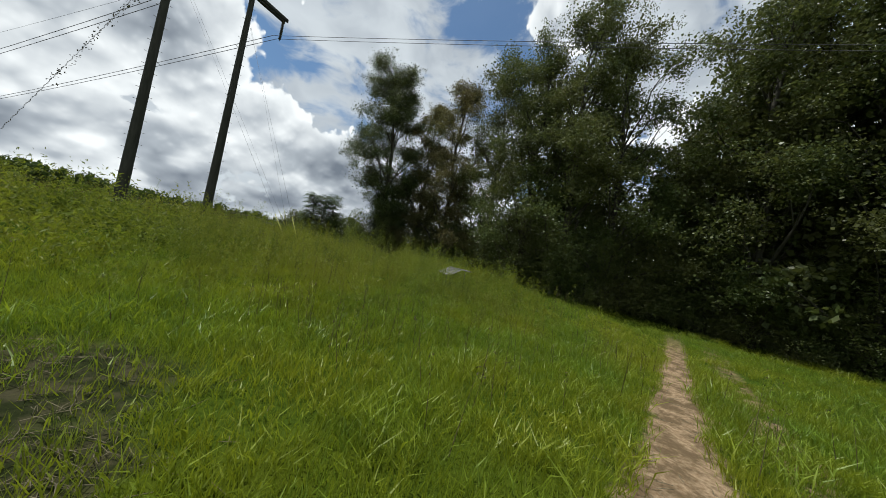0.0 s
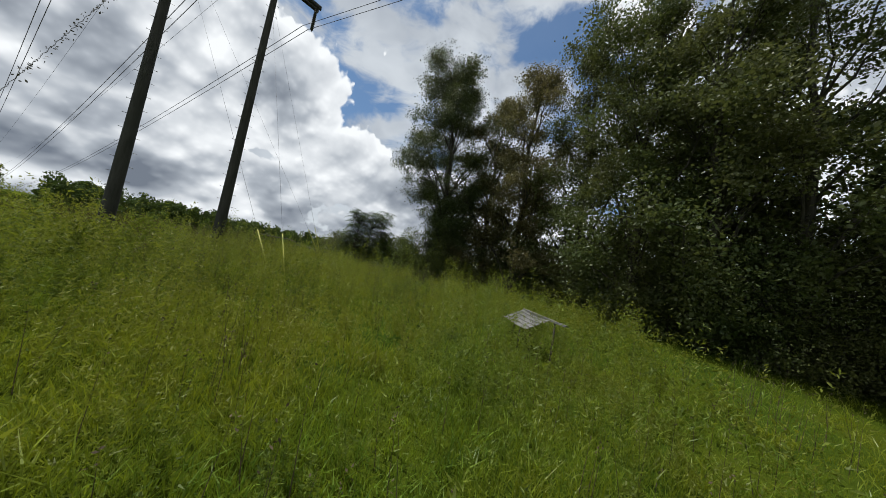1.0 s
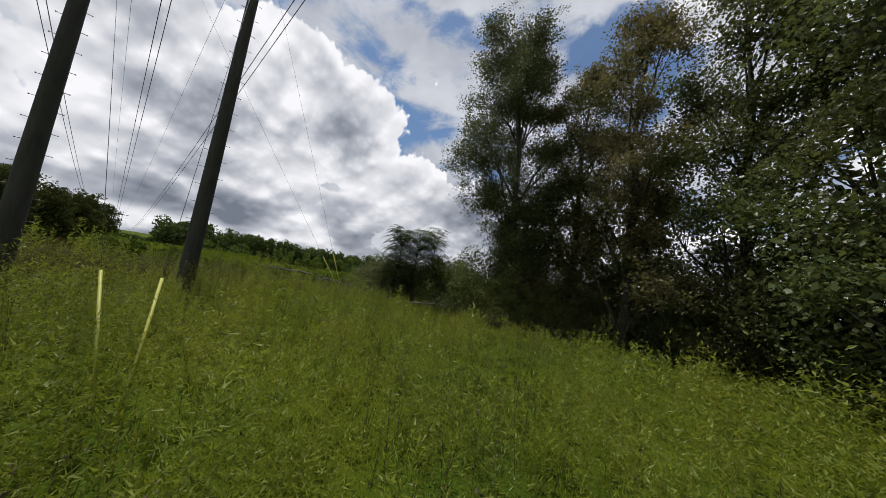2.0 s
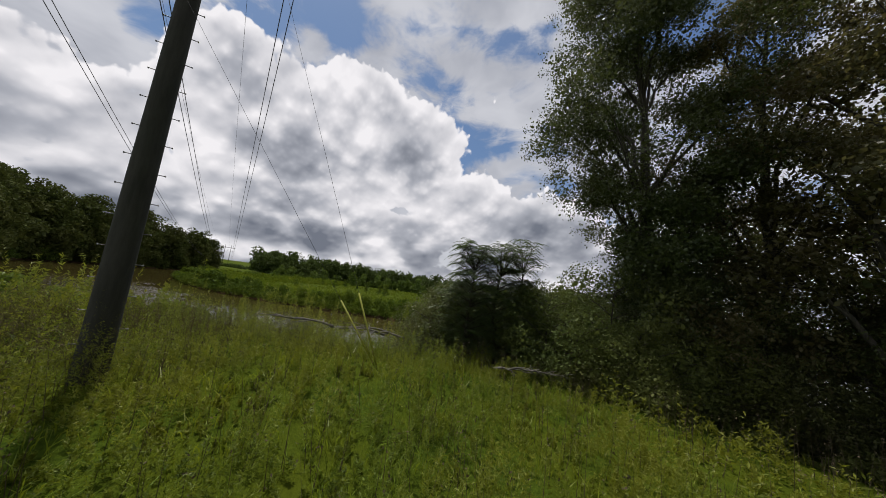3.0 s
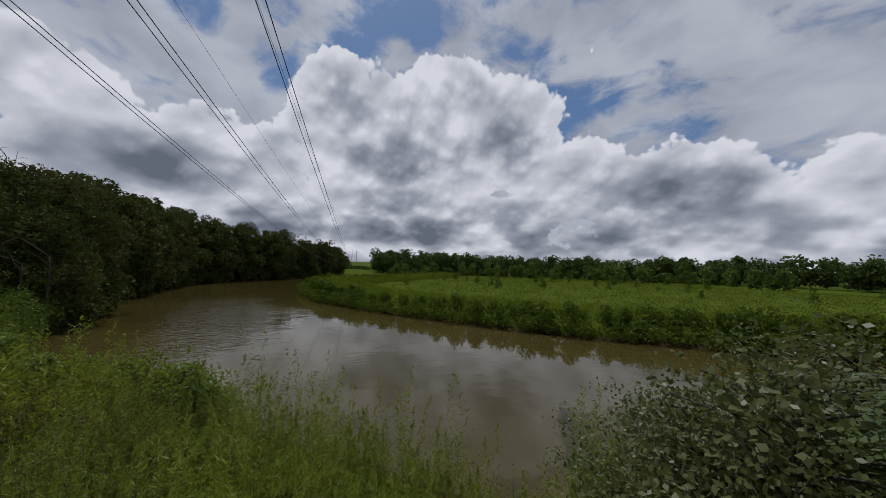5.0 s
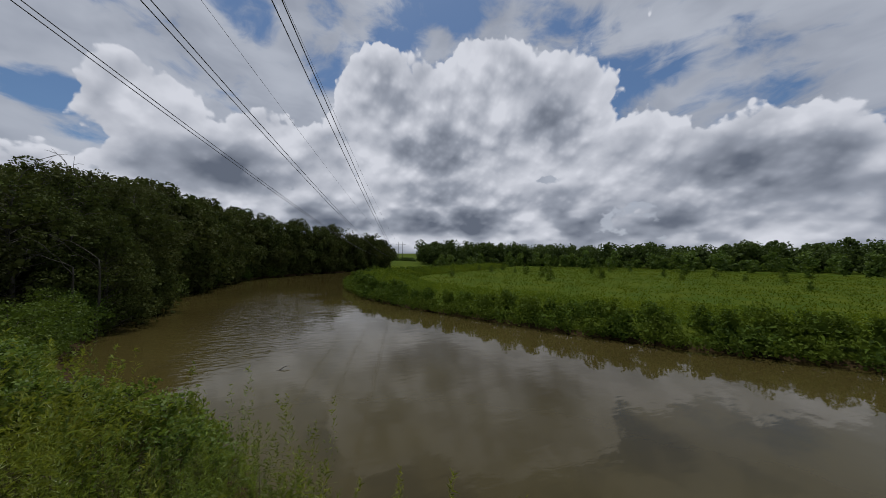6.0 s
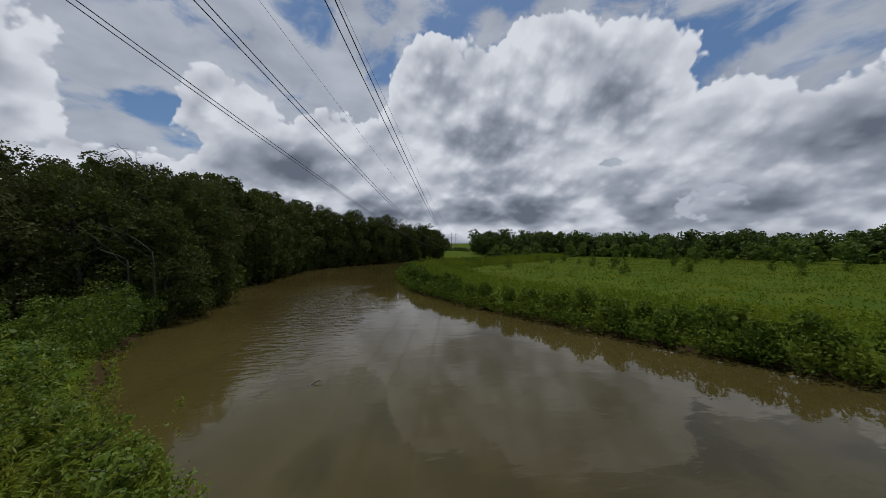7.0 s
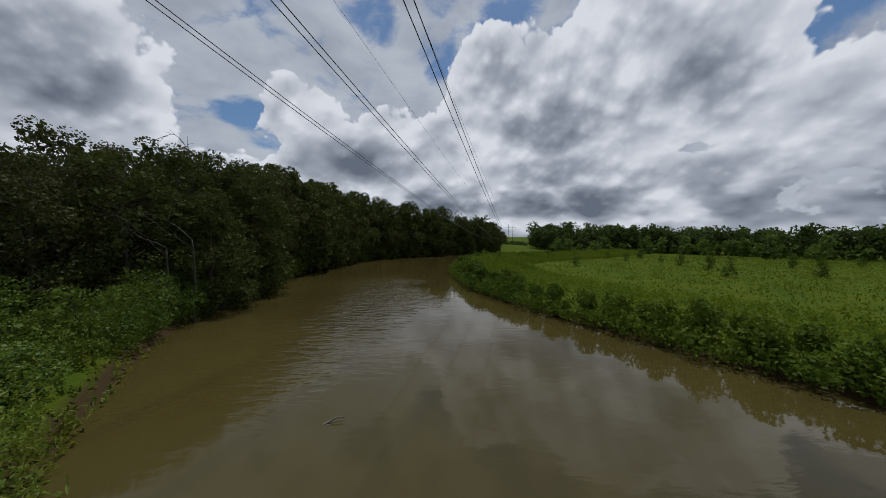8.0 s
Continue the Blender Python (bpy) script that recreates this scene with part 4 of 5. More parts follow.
    tagged(part("grass", g, M_GRASS, smooth=False), "uncut bright yellow-green meadow grass", "grass", kind="stuff")


WAY = [(-0.8, 3), (-1, 11), (-9, 24), (-17, 31.5), (-27, 34)]


def weed_field(name, label, spots, tall, leaf, per, mat, slim, seed, near=None, bush=0.22):
    """Leafy stalks: narrow leaves rise and arch outwards, thinning towards the tip."""
    rng = np.random.default_rng(seed)
    x, y = spots
    n = len(x)
    h = tall * rng.uniform(0.55, 1.25, n) * (0.9 + 2.0 * bumps(x, y, 2.4, seed + 1) + 0.9 * bumps(x, y, 6.0, seed + 2)).clip(0.3, 1.75)
    u = (x + 10) * 0.6 - (y - 21) * 0.8
    h = h * (0.85 + 0.8 * sstep(u, -6, 0))
    z = land(x, y)
    lx, ly = rng.normal(0, 0.12, n) * h, rng.normal(0, 0.12, n) * h
    g = Geo()
    close = line_distance(x, y, WAY) < 7.5 if near else np.zeros(n, bool)
    for sel, count, size in ((close, near, leaf * 0.5), (~close, per, leaf)):
        if not sel.any():
            continue
        m = int(sel.sum())
        f = rng.uniform(0.06, 1.0, (m, count)) ** 0.75
        hh = h[sel][:, None]
        # Each stem bears a few side shoots that carry the leaves.
        shoot = rng.integers(0, 5, (m, count)) * 1.2566 + rng.uniform(0, 6.283, (m, 1))
        a = shoot + rng.normal(0, 0.5, (m, count))
        r = (1.05 - f) * bush * hh * rng.uniform(0.2, 1.1, (m, count)) + 0.02
        c = np.stack([x[sel][:, None] + lx[sel][:, None] * f + r * np.cos(a), y[sel][:, None] + ly[sel][:, None] * f + r * np.sin(a), z[sel][:, None] + f * hh], -1).reshape(-1, 3)
        out = np.stack([np.cos(a), np.sin(a), rng.normal(1.0, 0.45, (m, count))], -1).reshape(-1, 3)
        out += rng.normal(size=out.shape) * 0.35
        out /= np.linalg.norm(out, axis=1, keepdims=True)
        side = np.cross(out, rng.normal(size=out.shape))
        side /= np.linalg.norm(side, axis=1, keepdims=True) + 1e-9
        ln = size * rng.uniform(0.6, 1.5, len(c))[:, None]
        w = ln * slim * 0.5
        tip = c + out * ln * 0.6 - np.array([0, 0, 0.18]) * ln
        if sel is close:
            co = np.stack([c - out * ln * 0.4 - side * w * 0.8, c - out * ln * 0.4 + side * w * 0.8, tip], 1)
            g.add(co.reshape(-1, 3), None, np.arange(3 * len(c)).reshape(-1, 3))
        else:
            co = np.stack([c - out * ln * 0.5, c + side * w, tip, c - side * w], 1)
            g.add(co.reshape(-1, 3), np.arange(4 * len(c)).reshape(-1, 4))
    tagged(part(name, g, mat, smooth=False), label, "weeds", kind="stuff")


def scatter(n, boxes, test, seed):
    rng = np.random.default_rng(seed)
    xs, ys = [], []
    for x0, x1, y0, y1, share in boxes:
        m = int(n * share)
        x, y = rng.uniform(x0 - 1.5, x1 + 1.5, m), rng.uniform(y0 - 1.5, y1 + 1.5, m)
        # Patches thin out unevenly towards their rims.
        rim = np.minimum(np.minimum(x - x0, x1 - x), np.minimum(y - y0, y1 - y)) + 1.9 * bumps(x, y, 5.5, seed + 3)
        keep = rng.uniform(0, 1, m) < sstep(rim, -1.5, 2.5)
        xs.append(x[keep])
        ys.append(y[keep])
    x, y = np.concatenate(xs), np.concatenate(ys)
    ok = home_side(x, y) & (land(x, y) > 0.9) & ~bare_ground(x, y) & test(x, y, rng.uniform(0, 1, len(x)))
    return x[ok], y[ok]


def build_weeds():
    ridge = lambda x, y, r: (r < 0.08 + 0.92 * sstep(-((x + 10) * 0.6 - (y - 21) * 0.8), -14, -5)) & (bumps(x, y, 4, 4) + 0.6 * r > -0.12)
    weed_field("meadow_weeds", "leafy green weeds standing among the meadow grass", scatter(21000, [(-24, 5, 9, 39, 0.85), (-36, -12, 12, 30, 0.15)], ridge, 21), 0.80, 0.14, 11, M_WEED, 0.30, 31, 72, 0.2)
    weed_field("sheet_weeds", "rank weeds grown up round the metal sheet", scatter(420, [(-1.2, 1.8, 19.4, 21.6, 1.0)], lambda x, y, r: r < 2, 29), 0.6, 0.14, 11, M_WEED, 0.30, 39, 60, 0.2)
    shore = lambda x, y, r: line_distance(x, y, BANK_HOME) < 1.0 + 15 * r
    weed_field("bank_weeds", "tall feathery light green weeds along the river bank", scatter(8200, [(-43, -20, 21, 42, 1.0)], shore, 22), 1.0, 0.16, 14, M_WEED, 0.24, 32, 56, 0.2)
    rim = lambda x, y, r: (line_distance(x, y, BANK_HOME) < 1.5 + 6.5 * r) & (bumps(x, y, 3.5, 44) + r > 0.45)
    weed_field("feathery_bank_weeds", "tall feathery yellow-green weeds at the bank's rim", scatter(6500, [(-43, -20, 22, 42, 1.0)], rim, 26), 2.0, 0.2, 40, M_WEED, 0.24, 36, 150, 0.13)
    seedy = lambda x, y, r: bumps(x, y, 6, 61) + r > 0.2
    weed_field("seeding_grass", "dull brown seeding grass standing on the river bank", scatter(5200, [(-37, -19, 19, 32.5, 1.0)], seedy, 27), 1.25, 0.13, 16, M_SEED, 0.16, 37, 60, 0.14)
    brush = lambda x, y, r: bumps(x, y, 5, 14) + 0.7 * r > 0.1
    weed_field("ridge_brush", "darker waist-high leafy brush on the meadow ridge", scatter(2300, [(-20, -8, 14.5, 20.5, 1.0)], brush, 24), 0.58, 0.15, 18, M_BRUSH, 0.45, 34, 40)
    weed_field("low_bank_weeds", "rank green weeds covering the low river bank", scatter(3000, [(-54, -36, 3, 26, 1.0)], lambda x, y, r: r < 0.8, 25), 0.5, 0.17, 12, M_WEED, 0.4, 35)
    edge = lambda x, y, r: line_distance(x, y, [(-17, 40.5), (-11.5, 41.5), (-6, 43), (1.5, 42), (7.5, 35.5), (13, 33)]) < 3.2 * r
    weed_field("wood_edge_weeds", "pale leafy weeds along the shaded wood edge", scatter(8000, [(-20, 18, 27, 48, 1.0)], edge, 23), 0.65, 0.12, 16, M_VINE, 0.45, 33, 40)


meadow_grass()
build_weeds()


def dry_stalks():
    """Thin brown stems of last year's weeds standing over the green."""
    rng = np.random.default_rng(51)
    x, y = scatter(5200, [(-32, -6, 16, 40, 0.8), (-8, 8, 8, 26, 0.2), (-35, -21, 22, 32, 0.6)], lambda x, y, r: bumps(x, y, 5, 45) + r > 0.4, 52)
    z, n = land(x, y), len(x)
    h, a = rng.uniform(0.8, 1.6, n), rng.uniform(0, 6.283, n)
    lx, ly, w = rng.normal(0, 0.1, n) * h, rng.normal(0, 0.1, n) * h, 0.008
    p = [np.stack([x + np.cos(a + q) * w, y + np.sin(a + q) * w, z], -1) for q in (0, 2.1, 4.2)]
    top = np.stack([x + lx, y + ly, z + h], -1)
    i = np.arange(n)[:, None] * 4
    g = Geo().add(np.stack([*p, top], 1).reshape(-1, 3), None, np.concatenate([i + [0, 1, 3], i + [1, 2, 3], i + [2, 0, 3]]))
    c = np.repeat(top, 5, 0) - rng.uniform(0, 0.3, (5 * n, 3)) * np.array([0.1, 0.1, 1.0])
    g.leaves(c + rng.normal(size=c.shape) * 0.025, 0.045, rng, 0.5, 0.2)
    tagged(part("dry_stalks", g, M_STALK, smooth=False), "thin dry brown weed stalks standing in the grass", "stalks", kind="stuff")


dry_stalks()


def litter():
    """Dead straws lying flat on the muddy patches and along the sandy track."""
    rng = np.random.default_rng(71)
    g = Geo()
    for k in range(420):
        if k % 3:
            a, b, r = PATCHES[k % 2]
            x, y = a + rng.normal(0, r * 0.6), b + rng.normal(0, r * 0.6)
        else:
            q = TRAIL_A + TRAIL_DIR * rng.uniform(-6, 12) + TRAIL_SIDE * rng.normal(0.3, 0.7)
            x, y = q.x, q.y
        t, ln = rng.uniform(0, 6.283), rng.uniform(0.08, 0.4)
        z = ground_z(x, y) + 0.02
        p = [(x + math.cos(t + 0.3 * f) * ln * f, y + math.sin(t + 0.3 * f) * ln * f, z + rng.uniform(0, 0.05)) for f in (0, 0.5, 1)]
        g.tube(p, [0.004, 0.005, 0.002], 4, False)
    tagged(part("dead_straw", g, M_STRAW), "dead straw strewn over bare mud and sandy track", "straw", kind="stuff")


litter()


def frond_tree(name, label, at, height, seed, fronds=110):
    """A tree of heaven: a few stems whose tips carry whorls of long feather leaves, layer over layer."""
    rng = np.random.default_rng(seed)
    ob = thing(name, label, "tree", "feather-leaved trees", at)
    wood, leaf = Geo(), Geo()
    tp, tr = limb(rng, (0, 0, -0.3), (rng.uniform(-0.3, 0.3), rng.uniform(-0.3, 0.3), height * 0.72), 0.09, 0.035, 8, 0.1)
    wood.tube(tp, tr, 7)
    tips = []
    whorls = max(16, fronds // 15)
    for k in range(whorls):
        f = (k + rng.uniform(0.1, 0.9)) / whorls
        wide = 1.4 * math.sqrt(1 - (1.36 * (f - 0.36)) ** 2)
        a, r = k * 2.4 + rng.uniform(-0.4, 0.4), wide * rng.uniform(0.55, 1.0)
        tip = np.array([math.cos(a) * r, math.sin(a) * r, height * (0.14 + 0.80 * f) + rng.uniform(-0.2, 0.25)])
        root = np.array([np.interp(min(tip[2] - 0.5, height * 0.70), tp[:, 2], tp[:, c]) for c in range(3)])
        lp, lr = limb(rng, root, tip, 0.028, 0.010, 5)
        wood.tube(lp, lr, 4)
        tips.append((tip, lp[2]))
    co = []
    for tip, back in tips:
        for k in range(15):
            a, up = k * 2.4 + rng.uniform(-0.3, 0.3), rng.uniform(-0.1, 0.6)
            length = rng.uniform(0.42, 0.78)
            start = tip + (back - tip) * rng.uniform(0, 0.6) * (k % 2) + rng.normal(size=3) * 0.05
            d = np.array([math.cos(a), math.sin(a), 0])
            side = np.array([-math.sin(a), math.cos(a), 0])
            s = np.linspace(0, 1, 12)
            spine = start + d * (s * length)[:, None] + np.array([0, 0, 1.0]) * (up * s * length - 0.6 * length * s * s)[:, None]
            wood.tube(spine[::4], 0.004, 3, False)
            for j in range(1, 12):
                w = 0.11 * math.sin(0.35 + 2.5 * s[j]) + 0.03
                for sg in (-1, 1):
                    b = spine[j]
                    e = b + side * sg * w + d * 0.04 - np.array([0, 0, w * rng.uniform(0.1, 0.6)])
                    m = (b + e) / 2
                    co += [b, m + d * 0.024, e, m - d * 0.024]
    leaf.add(np.array(co), np.arange(len(co)).reshape(-1, 4))
    part("trunk", wood, M_BARK, ob)
    part("crown", leaf, M_SUMAC, ob, smooth=False)


def bank_trees_near():
    for i, (x, y, top, n) in enumerate(((-18.5, 37.9, 9.6, 1200), (-17.7, 39.5, 9.7, 1000), (-17.7, 41.2, 10.4, 700), (-19.4, 39.3, 7.2, 480))):
        z = ground_z(x, y)
        frond_tree("tree_of_heaven", "young feather-leaved green tree on the river bank", (x, y, z), top - z - 0.2, 300 + i, n)
    bush = [tree_parts(90 + i, 4.4, 2.1, 0.1, 64, 620, 0.10, 0.06, M_TREE, clump_r=(0.6, 1.0), heart=0.5) for i in range(2)]
    vine = [tree_parts(95 + i, 4.6, 2.7, 0.1, 54, 640, 0.088, 0.06, M_VINE, clump_r=(0.65, 1.1), heart=0.08, shell=True) for i in range(2)]
    for i, (x, y, s) in enumerate(((-22.1, 39.6, 0.85), (-20.6, 38.5, 1.0), (-20.6, 41.8, 1.1), (-17.8, 42.5, 1.2), (-23.0, 41.0, 0.7))):
        make_tree("shrub", "dark small-leaved shrub leaning over the river edge", bush[i % 2], (x, y, ground_z(x, y) - 0.1), i * 1.7, s, "river edge shrubs")
    for i, (x, y, s) in enumerate(((-15.7, 40.9, 0.9), (-14.4, 41.2, 0.8), (-12.0, 41.6, 0.75), (-16.1, 44.2, 1.1), (-9.3, 44.8, 0.8), (-11.0, 43.4, 0.8), (-13.5, 44.2, 1.3))):
        make_tree("shrub", "vine-covered green shrub mound beside the wood", vine[i % 2], (x, y, ground_z(x, y) - 0.1), i * 2.1, s, "vine mounds")
    mound = [tree_parts(100 + i, 2.4, 3.0, 0.0, 26, 760, 0.115, 0.05, M_CREEPER, clump_r=(0.8, 1.2), shell=True) for i in range(2)]
    for i, (x, y, s) in enumerate(((-44.9, 12.9, 1.1), (-47.1, 15.8, 1.06), (-49.3, 17.1, 0.88), (-43.5, 9.6, 1.14), (-46, 17.8, 0.7), (-47.8, 11.5, 1.23))):
        make_tree("vine_mound", "low mound of bright green creeping vines", mound[i % 2], (x, y, ground_z(x, y) - 0.1), i * 1.3, s, "vine mounds")
    willow = [tree_parts(110 + i, 2.4, 1.3, 0.0, 34, 640, 0.17, 0.04, M_WILLOW, clump_r=(0.4, 0.7), heart=0.12) for i in range(2)]
    for i, (x, y, s) in enumerate(((-42.8, 20.2, 1.03), (-43.8, 20.9, 0.9), (-41.3, 22.8, 0.9), (-39.5, 26.1, 0.72), (-37.5, 28.4, 0.81), (-36, 30, 0.85), (-38.4, 25.1, 0.72), (-34.6, 31, 0.72), (-39.9, 22, 0.81), (-45, 20.6, 0.81))):
        make_tree("willow_bush", "feathery light green willow bush at the water's edge", willow[i % 2], (x, y, ground_z(x, y) - 0.1), i * 1.9, s, "willow bushes")


bank_trees_near()

# ---- power line ----
P1, P2 = Vector((-22.9, 21.55)), Vector((-20.98, 26.11))
ROW = (P2 - P1).normalized()
FAR_TOWER = Vector((-402.0, 127.6))
POLE_TOP, ARM_Z, HANG_Z = 25.2, 22.4, 20.4


def pole_geo(height, r0, r1):
    pts = [(0, 0, z) for z in np.linspace(-1.0, height, 9)]
    return Geo().tube(pts, np.linspace(r0, r1, 9), 14)


def insulator_geo(length):
    g = Geo().tube([(0, 0, 0), (0, 0, -length)], 0.03, 6)
    for k in range(12):
        z = -0.1 - (length - 0.2) * k / 12
        g.tube([(0, 0, z), (0, 0, z - 0.05), (0, 0, z - 0.075)], [0.045, 0.13, 0.12], 10)
    return g


def transmission_structure():
    ob = thing("transmission_structure", "two-pole power line structure with crossarm and climbing pegs", "power pole")
    bolt = Geo().tube([(0, 0, 0), (0.16, 0, 0), (0.18, 0, 0)], 0.012, 6).tube([(0.17, 0, 0), (0.19, 0, 0)], 0.026, 6).mesh("step_bolt", M_STEEL)
    mesh = pole_geo(POLE_TOP, 0.365, 0.16).mesh("pole", M_POLE)
    for p in (P1, P2):
        base = ground_z(*p)
        pole = part("pole", mesh, None, ob, "dark weathered tapering pole")
        pole.location = (*p, 0)
        for k in range(44):
            z = 4.0 + 0.40 * k
            r = 0.365 + (0.16 - 0.365) * (z + 1) / (POLE_TOP + 1)
            a = math.atan2(ROW.y, ROW.x) + (0 if k % 2 else math.pi)
            s = part("step_bolt", bolt, None, pole)
            s.matrix_local = pose(math.cos(a) * r * 0.95, math.sin(a) * r * 0.95, z, 0, 0, math.degrees(a))
    mid = (P1 + P2) / 2
    a = math.degrees(math.atan2(ROW.y, ROW.x))
    for side in (-0.22, 0.22):
        arm = part("crossarm", Geo().box((-5.5, -0.07, -0.14), (5.5, 0.07, 0.14)), M_POLE, ob)
        arm.matrix_local = pose(mid.x, mid.y, ARM_Z, 0, 0, a) @ pose(0, side, 0)
    ins = insulator_geo(ARM_Z - HANG_Z).mesh("insulator_string", M_GLASSY)
    for s in (-5.24, 0, 5.24):
        i = part("insulator_string", ins, None, ob, "dark ribbed insulator string")
        i.location = (mid.x + ROW.x * s, mid.y + ROW.y * s, ARM_Z)


def wire_geo(a, b, sag, r, steps=40, past=1.0):
    t = (np.linspace(0, 1, steps) ** 1.6)[:, None] * past
    pts = np.array(a) * (1 - t) + np.array(b) * t
    pts[:, 2] -= (4 * sag * t * (1 - t))[:, 0]
    return Geo().tube(pts, r, 5, False)


def conductors():
    mid = (P1 + P2) / 2
    fdir = (FAR_TOWER - mid).normalized()
    fside = Vector((fdir.y, -fdir.x))
    back = mid - fdir * 260
    for s in (-5.24, 0, 5.24):
        ob = thing("power_line", "pair of thin grey power cables hanging in a long sag", "cable", "power line phases")
        a = mid + ROW * (s - 0.45)
        b = FAR_TOWER + fside * s
        c = back + fside * s
        for off in (-0.2, 0.2):
            d = fside * off
            part("cable", wire_geo((*(a + d), HANG_Z), (*(b + d), 21.5), 13.0, 0.024), M_WIRE, ob)
            part("cable", wire_geo((*(a + d), HANG_Z), (*(c + d), 20.0), 6.0, 0.018), M_WIRE, ob)
    for p in (P1, P2):
        ob = thing("shield_wire", "single thin steel wire between the pole tops", "cable", "shield wires")
        b = FAR_TOWER + fside * (2.6 if p is P2 else -2.6)
        part("cable", wire_geo((*p, POLE_TOP), (*b, 25.5), 8.0, 0.012), M_WIRE, ob)
    # Far structure on the cleared line.
    far = thing("transmission_structure", "distant two-pole power line structure on the cleared strip", "power pole")
    fz = ground_z(*FAR_TOWER)
    for s in (-2.6, 2.6):
        q = FAR_TOWER + fside * s
        p = part("pole", Geo().tube([(0, 0, -0.5), (0, 0, 26 - fz)], [0.3, 0.18], 8), M_POLE, far)
        p.location = (*q, fz)
    arm = part("crossarm", Geo().box((-6.5, -0.15, -0.2), (6.5, 0.15, 0.2)), M_POLE, far)
    arm.matrix_local = pose(FAR_TOWER.x, FAR_TOWER.y, 23.0, 0, 0, math.degrees(math.atan2(fside.y, fside.x)))


ANCHORS = {"near": (-10.6, 21.1), "river": (-17.35, 31.9), "back": (-24.9, 15.9)}


def guy_wires():
    for key, p, z, guard in (("near", P2, 20.2, 1), ("near", P1, 20.2, 1), ("river", P2, 20.5, 1), ("river", P1, 20.5, 1), ("back", P1, 20.5, 0)):
        ob = thing("guy_wire", "taut steel guy wire" + (" with yellow plastic guard" if guard else "") + " staying the pole", "guy wire", "guy wires")
        ax, ay = ANCHORS[key]
        foot = Vector((ax, ay, ground_z(ax, ay)))
        if key == "near":
            foot.x += 0.35 if p is P2 else -0.3
        head = Vector((*p, z))
        part("wire", Geo().tube([foot, head], 0.005, 6), M_WIRE, ob)
        if guard:
            d = (head - foot).normalized()
            part("guard", Geo().tube([foot + d * 0.25, foot + d * 2.5], 0.024, 8), M_YELLOW, ob, "yellow plastic guy guard")


transmission_structure()
conductors()
guy_wires()


def metal_sheet():
    """A ribbed roofing sheet propped on the weeds."""
    ob = thing("metal_sheet", "faded grey ribbed metal roofing sheet propped in the grass", "metal sheet")
    a, b, c, d, end = Vector((-1.32, 24.7, 3.34)), Vector((-2.14, 24.87, 2.84)), Vector((-1.16, 22.31, 2.8)), Vector((-0.36, 22.5, 3.28)), Vector((0.05, 21.55, 3.26))
    up = (c - b).cross(a - b).normalized()
    up = -up if up.z < 0 else up
    g = Geo()
    n, steps = 90, 8
    co = []
    for i in range(n + 1):
        s = i / n
        f = abs(((s * 5 + 0.12) % 1.0) - 0.12) / 0.09
        rib = 0.034 * max(0.0, 1 - max(0.0, f - 0.5) * 2)
        for j in range(steps + 1):
            t = j / steps
            co.append(b.lerp(a, s).lerp(c.lerp(d, s), t) + up * (rib - 0.05 * math.sin(t * 3.1)))
    q = [(i * (steps + 1) + j, (i + 1) * (steps + 1) + j, (i + 1) * (steps + 1) + j + 1, i * (steps + 1) + j + 1) for i in range(n) for j in range(steps)]
    g.add(co, q)
    s = part("sheet", g, M_SHEET, ob)
    m = s.modifiers.new("thickness", "SOLIDIFY")
    m.thickness = 0.004
    # A folded ridge flashing runs along the upper edge and past the sheet's end.
    run = (end - a).normalized()
    out = run.cross(Vector((0, 0, 1))).normalized()
    prof = [(-0.09, -0.035), (0.0, 0.022), (0.05, 0.012), (0.055, -0.05), (0.047, -0.05), (0.042, 0.006), (0.0, 0.012), (-0.09, -0.043)]
    ends = [[p + out * u + Vector((0, 0, w)) for u, w in prof] for p in (a, end)]
    k = len(prof)
    part("edge_flashing", Geo().add([v for row in ends for v in row], [(i, (i + 1) % k, k + (i + 1) % k, k + i) for i in range(k)]), M_SHEET, ob, "pale folded edge flashing", False)
    for q in (a.lerp(b, 0.4), d.lerp(end, 0.25), b.lerp(c, 0.8)):
        top = q - up * 0.03
        part("prop", Geo().tube([(top.x, top.y, ground_z(top.x, top.y) - 0.2), top], 0.03, 8), M_BARK, ob, "dark wooden prop")


metal_sheet()


def dead_branch(name, label, at, turn, length, seed, arms=5, rise=0.15, category="dead branch"):
    """A fallen, forked, barkless limb."""
    rng = np.random.default_rng(seed)
    g = Geo()
    p, r = limb(rng, (0, 0, 0.05), (length, 0, rise), 0.05, 0.012, 9, 0.18)
    g.tube(p, r, 7)
    for k in range(arms):
        i = 1 + int(k * 6 / arms)
        a = rng.uniform(0.3, 1.0) * (1 if k % 2 else -1)
        ln = length * rng.uniform(0.25, 0.5)
        tip = p[i] + np.array([math.cos(a) * ln, math.sin(a) * ln, rng.uniform(-0.12, 0.08) * ln])
        q, w = limb(rng, p[i], tip, r[i] * 0.7, 0.006, 6, 0.3)
        g.tube(q, w, 5)
        for j in (2, 4):
            b = a + rng.uniform(-0.9, 0.9)
            e = q[j] + np.array([math.cos(b), math.sin(b), rng.uniform(-0.2, 0.3)]) * ln * 0.35
            g.tube(limb(rng, q[j], e, 0.008, 0.003, 4, 0.2)[0], 0.006, 4)
    ob = tagged(part(name, g, M_DEAD), label, category, "dead wood")
    ob.location = at
    ob.rotation_euler[2] = turn
    return ob


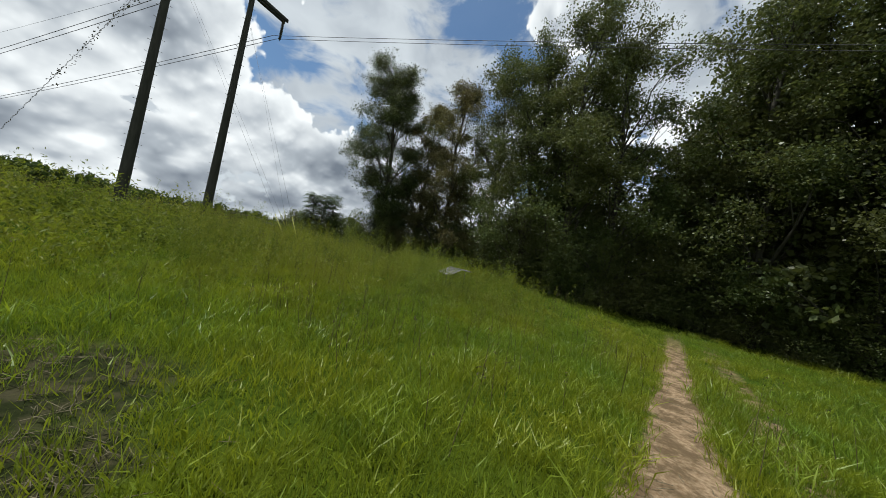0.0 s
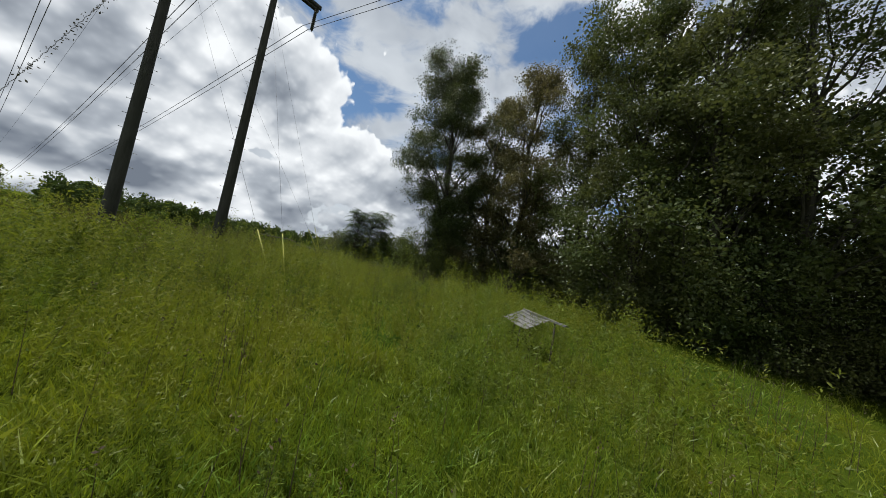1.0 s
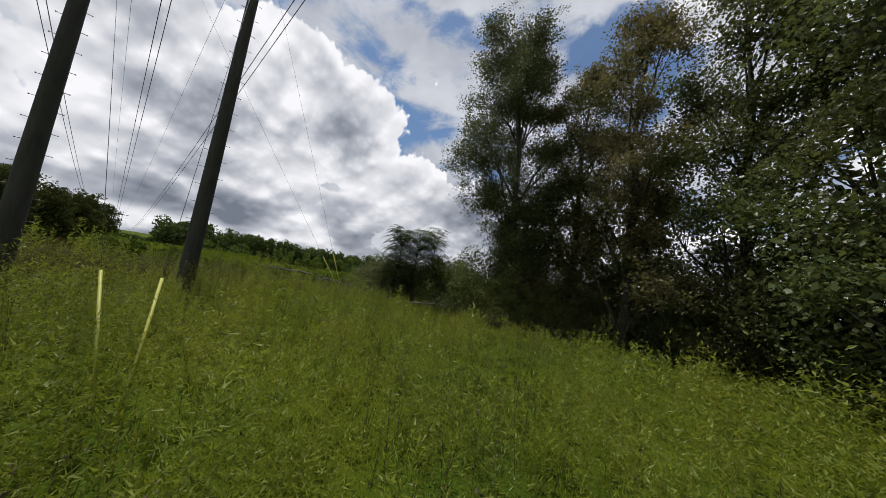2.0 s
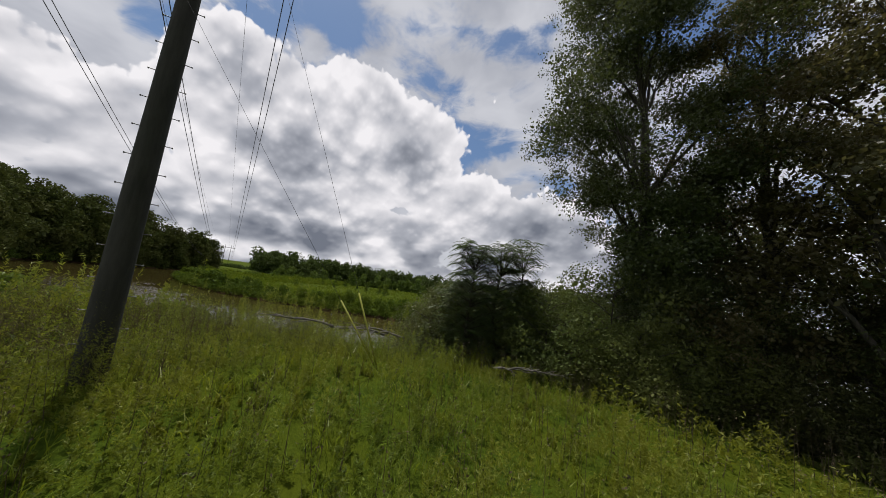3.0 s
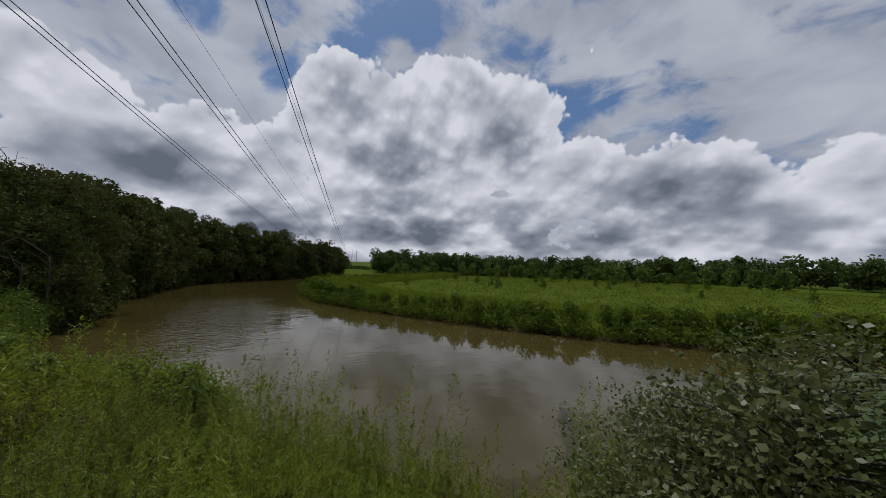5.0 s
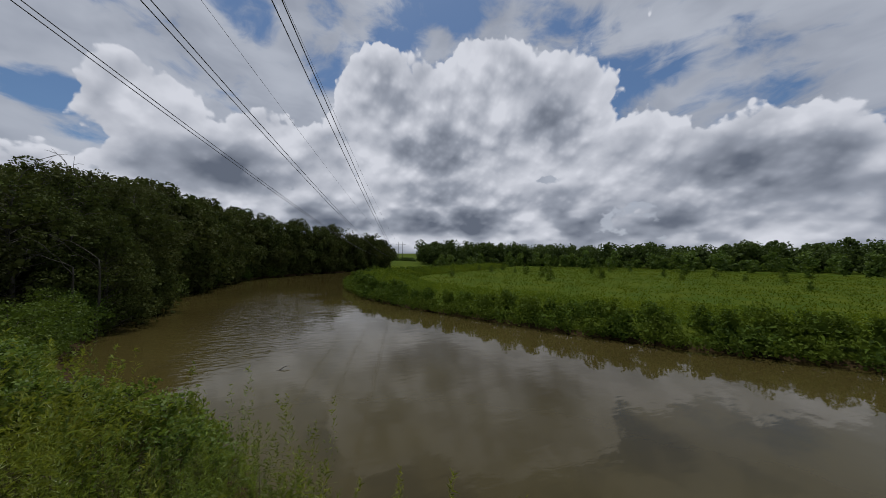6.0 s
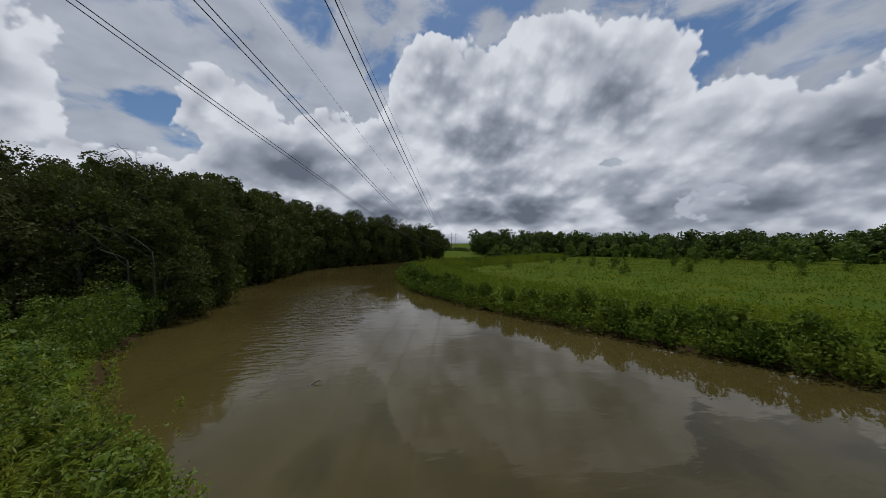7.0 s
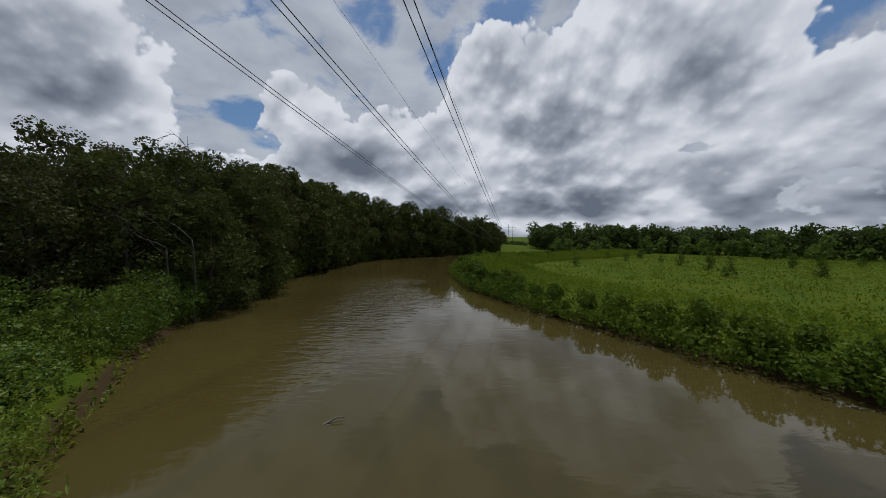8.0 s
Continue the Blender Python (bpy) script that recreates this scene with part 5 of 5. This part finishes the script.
def dead_wood():
    for x, y, turn, ln, seed, lift in ((-19.8, 35.2, -2.3, 3.4, 1, 0.95), (-20.0, 34.2, -2.1, 1.9, 2, 0.95), (-19.9, 31.7, -2.53, 2.9, 3, 0.95), (-15.9, 36.2, 0.55, 2.4, 4, 0.35), (-42, 23.4, 0.6, 3.0, 5, 0.4), (-39.9, 25.7, 0.9, 2.6, 6, 0.4)):
        dead_branch("dead_branch", "bare pale grey fallen branch lying in the weeds", (x, y, ground_z(x, y) + lift), turn, ln, seed)
    # Stick drifting on the river.
    dead_branch("driftwood", "small dark stick floating on the muddy river", (-44.5, 32.2, WATER_Z - 0.1), 1.9, 0.8, 9, 1, 0.22, "driftwood")
    # Bare limbs among the bank trees.
    for x, y, z, turn, ln, seed, rise in ((-58.3, 17.1, 7.7, -0.9, 6.0, 11, 2.6), (-56.9, 16.3, 7.1, -0.5, 5.0, 12, 2.2), (-66.9, 10.7, 15.3, 0.2, 5.0, 13, 4.6), (-61.3, 10.1, 14, 2.6, 4.2, 14, 3.2)):
        rng = np.random.default_rng(seed)
        snag = thing("dead_tree", "bare leafless dark snag among the bank trees", "dead tree", "dead wood", (x, y, ground_z(x, y)))
        h = z - ground_z(x, y)
        p, r = limb(rng, (0, 0, -0.3), (0.5, 0.3, h), 0.13, 0.05, 8, 0.08)
        part("trunk", Geo().tube(p, r, 7), M_BARK, snag)
        for k in range(2):
            a = turn + (k - 0.5) * 0.6
            g = Geo()
            tip = p[-1 - k] + np.array([math.cos(a) * ln * 0.5, math.sin(a) * ln * 0.5, rise * rng.uniform(0.6, 1.1)])
            q, w = limb(rng, p[-1 - k], tip, 0.045, 0.012, 7, 0.25)
            g.tube(q, w, 5)
            for j in (3, 5):
                e = q[j] + rng.normal(size=3) * 0.6 + (tip - p[-1 - k]) * 0.15
                g.tube(limb(rng, q[j], e, 0.03, 0.008, 4, 0.2)[0], [0.03, 0.02, 0.014, 0.008], 4)
            part("limb", g, M_BARK, snag)


dead_wood()


def guy_vine():
    """Creeper that has climbed the back guy wire."""
    rng = np.random.default_rng(41)
    ax, ay = ANCHORS["back"]
    foot, head = np.array([ax, ay, ground_z(ax, ay)]), np.array([*P1, 20.5])
    t = rng.uniform(0.35, 0.85, 150)
    c = foot + (head - foot) * t[:, None] + rng.normal(size=(150, 3)) * 0.10 - np.array([0, 0, 1.0]) * rng.uniform(0, 0.5, 150)[:, None] ** 2
    g = Geo().leaves(c, 0.15, rng, 0.5, 0.2)
    s = np.linspace(0.05, 0.9, 160)[:, None]
    g.tube(foot + (head - foot) * s + 0.035 * np.concatenate([np.cos(s * 260), np.sin(s * 260), 0 * s], 1), 0.010, 4, False)
    tagged(part("vine", g, M_DEAD, smooth=False), "dry leafy vine wound along a guy wire", "vine")


guy_vine()


def saplings():
    kinds = [tree_parts(130 + i, 3.2, 0.8, 0.3, 16, 260, 0.30, 0.04, M_SHRUB, clump_r=(0.35, 0.6), heart=0.1) for i in range(2)]
    rng = random.Random(12)
    for i in range(34):
        x, y = rng.uniform(-145, 10), rng.uniform(70, 180)
        if float(line_distance(np.array([x]), np.array([y]), BANK_FAR)[0]) < 12:
            continue
        make_tree("sapling", "small upright sapling standing in the open field", kinds[i % 2], (x, y, ground_z(x, y) - 0.05), rng.uniform(0, 6), rng.uniform(0.6, 1.3), "field saplings")


saplings()
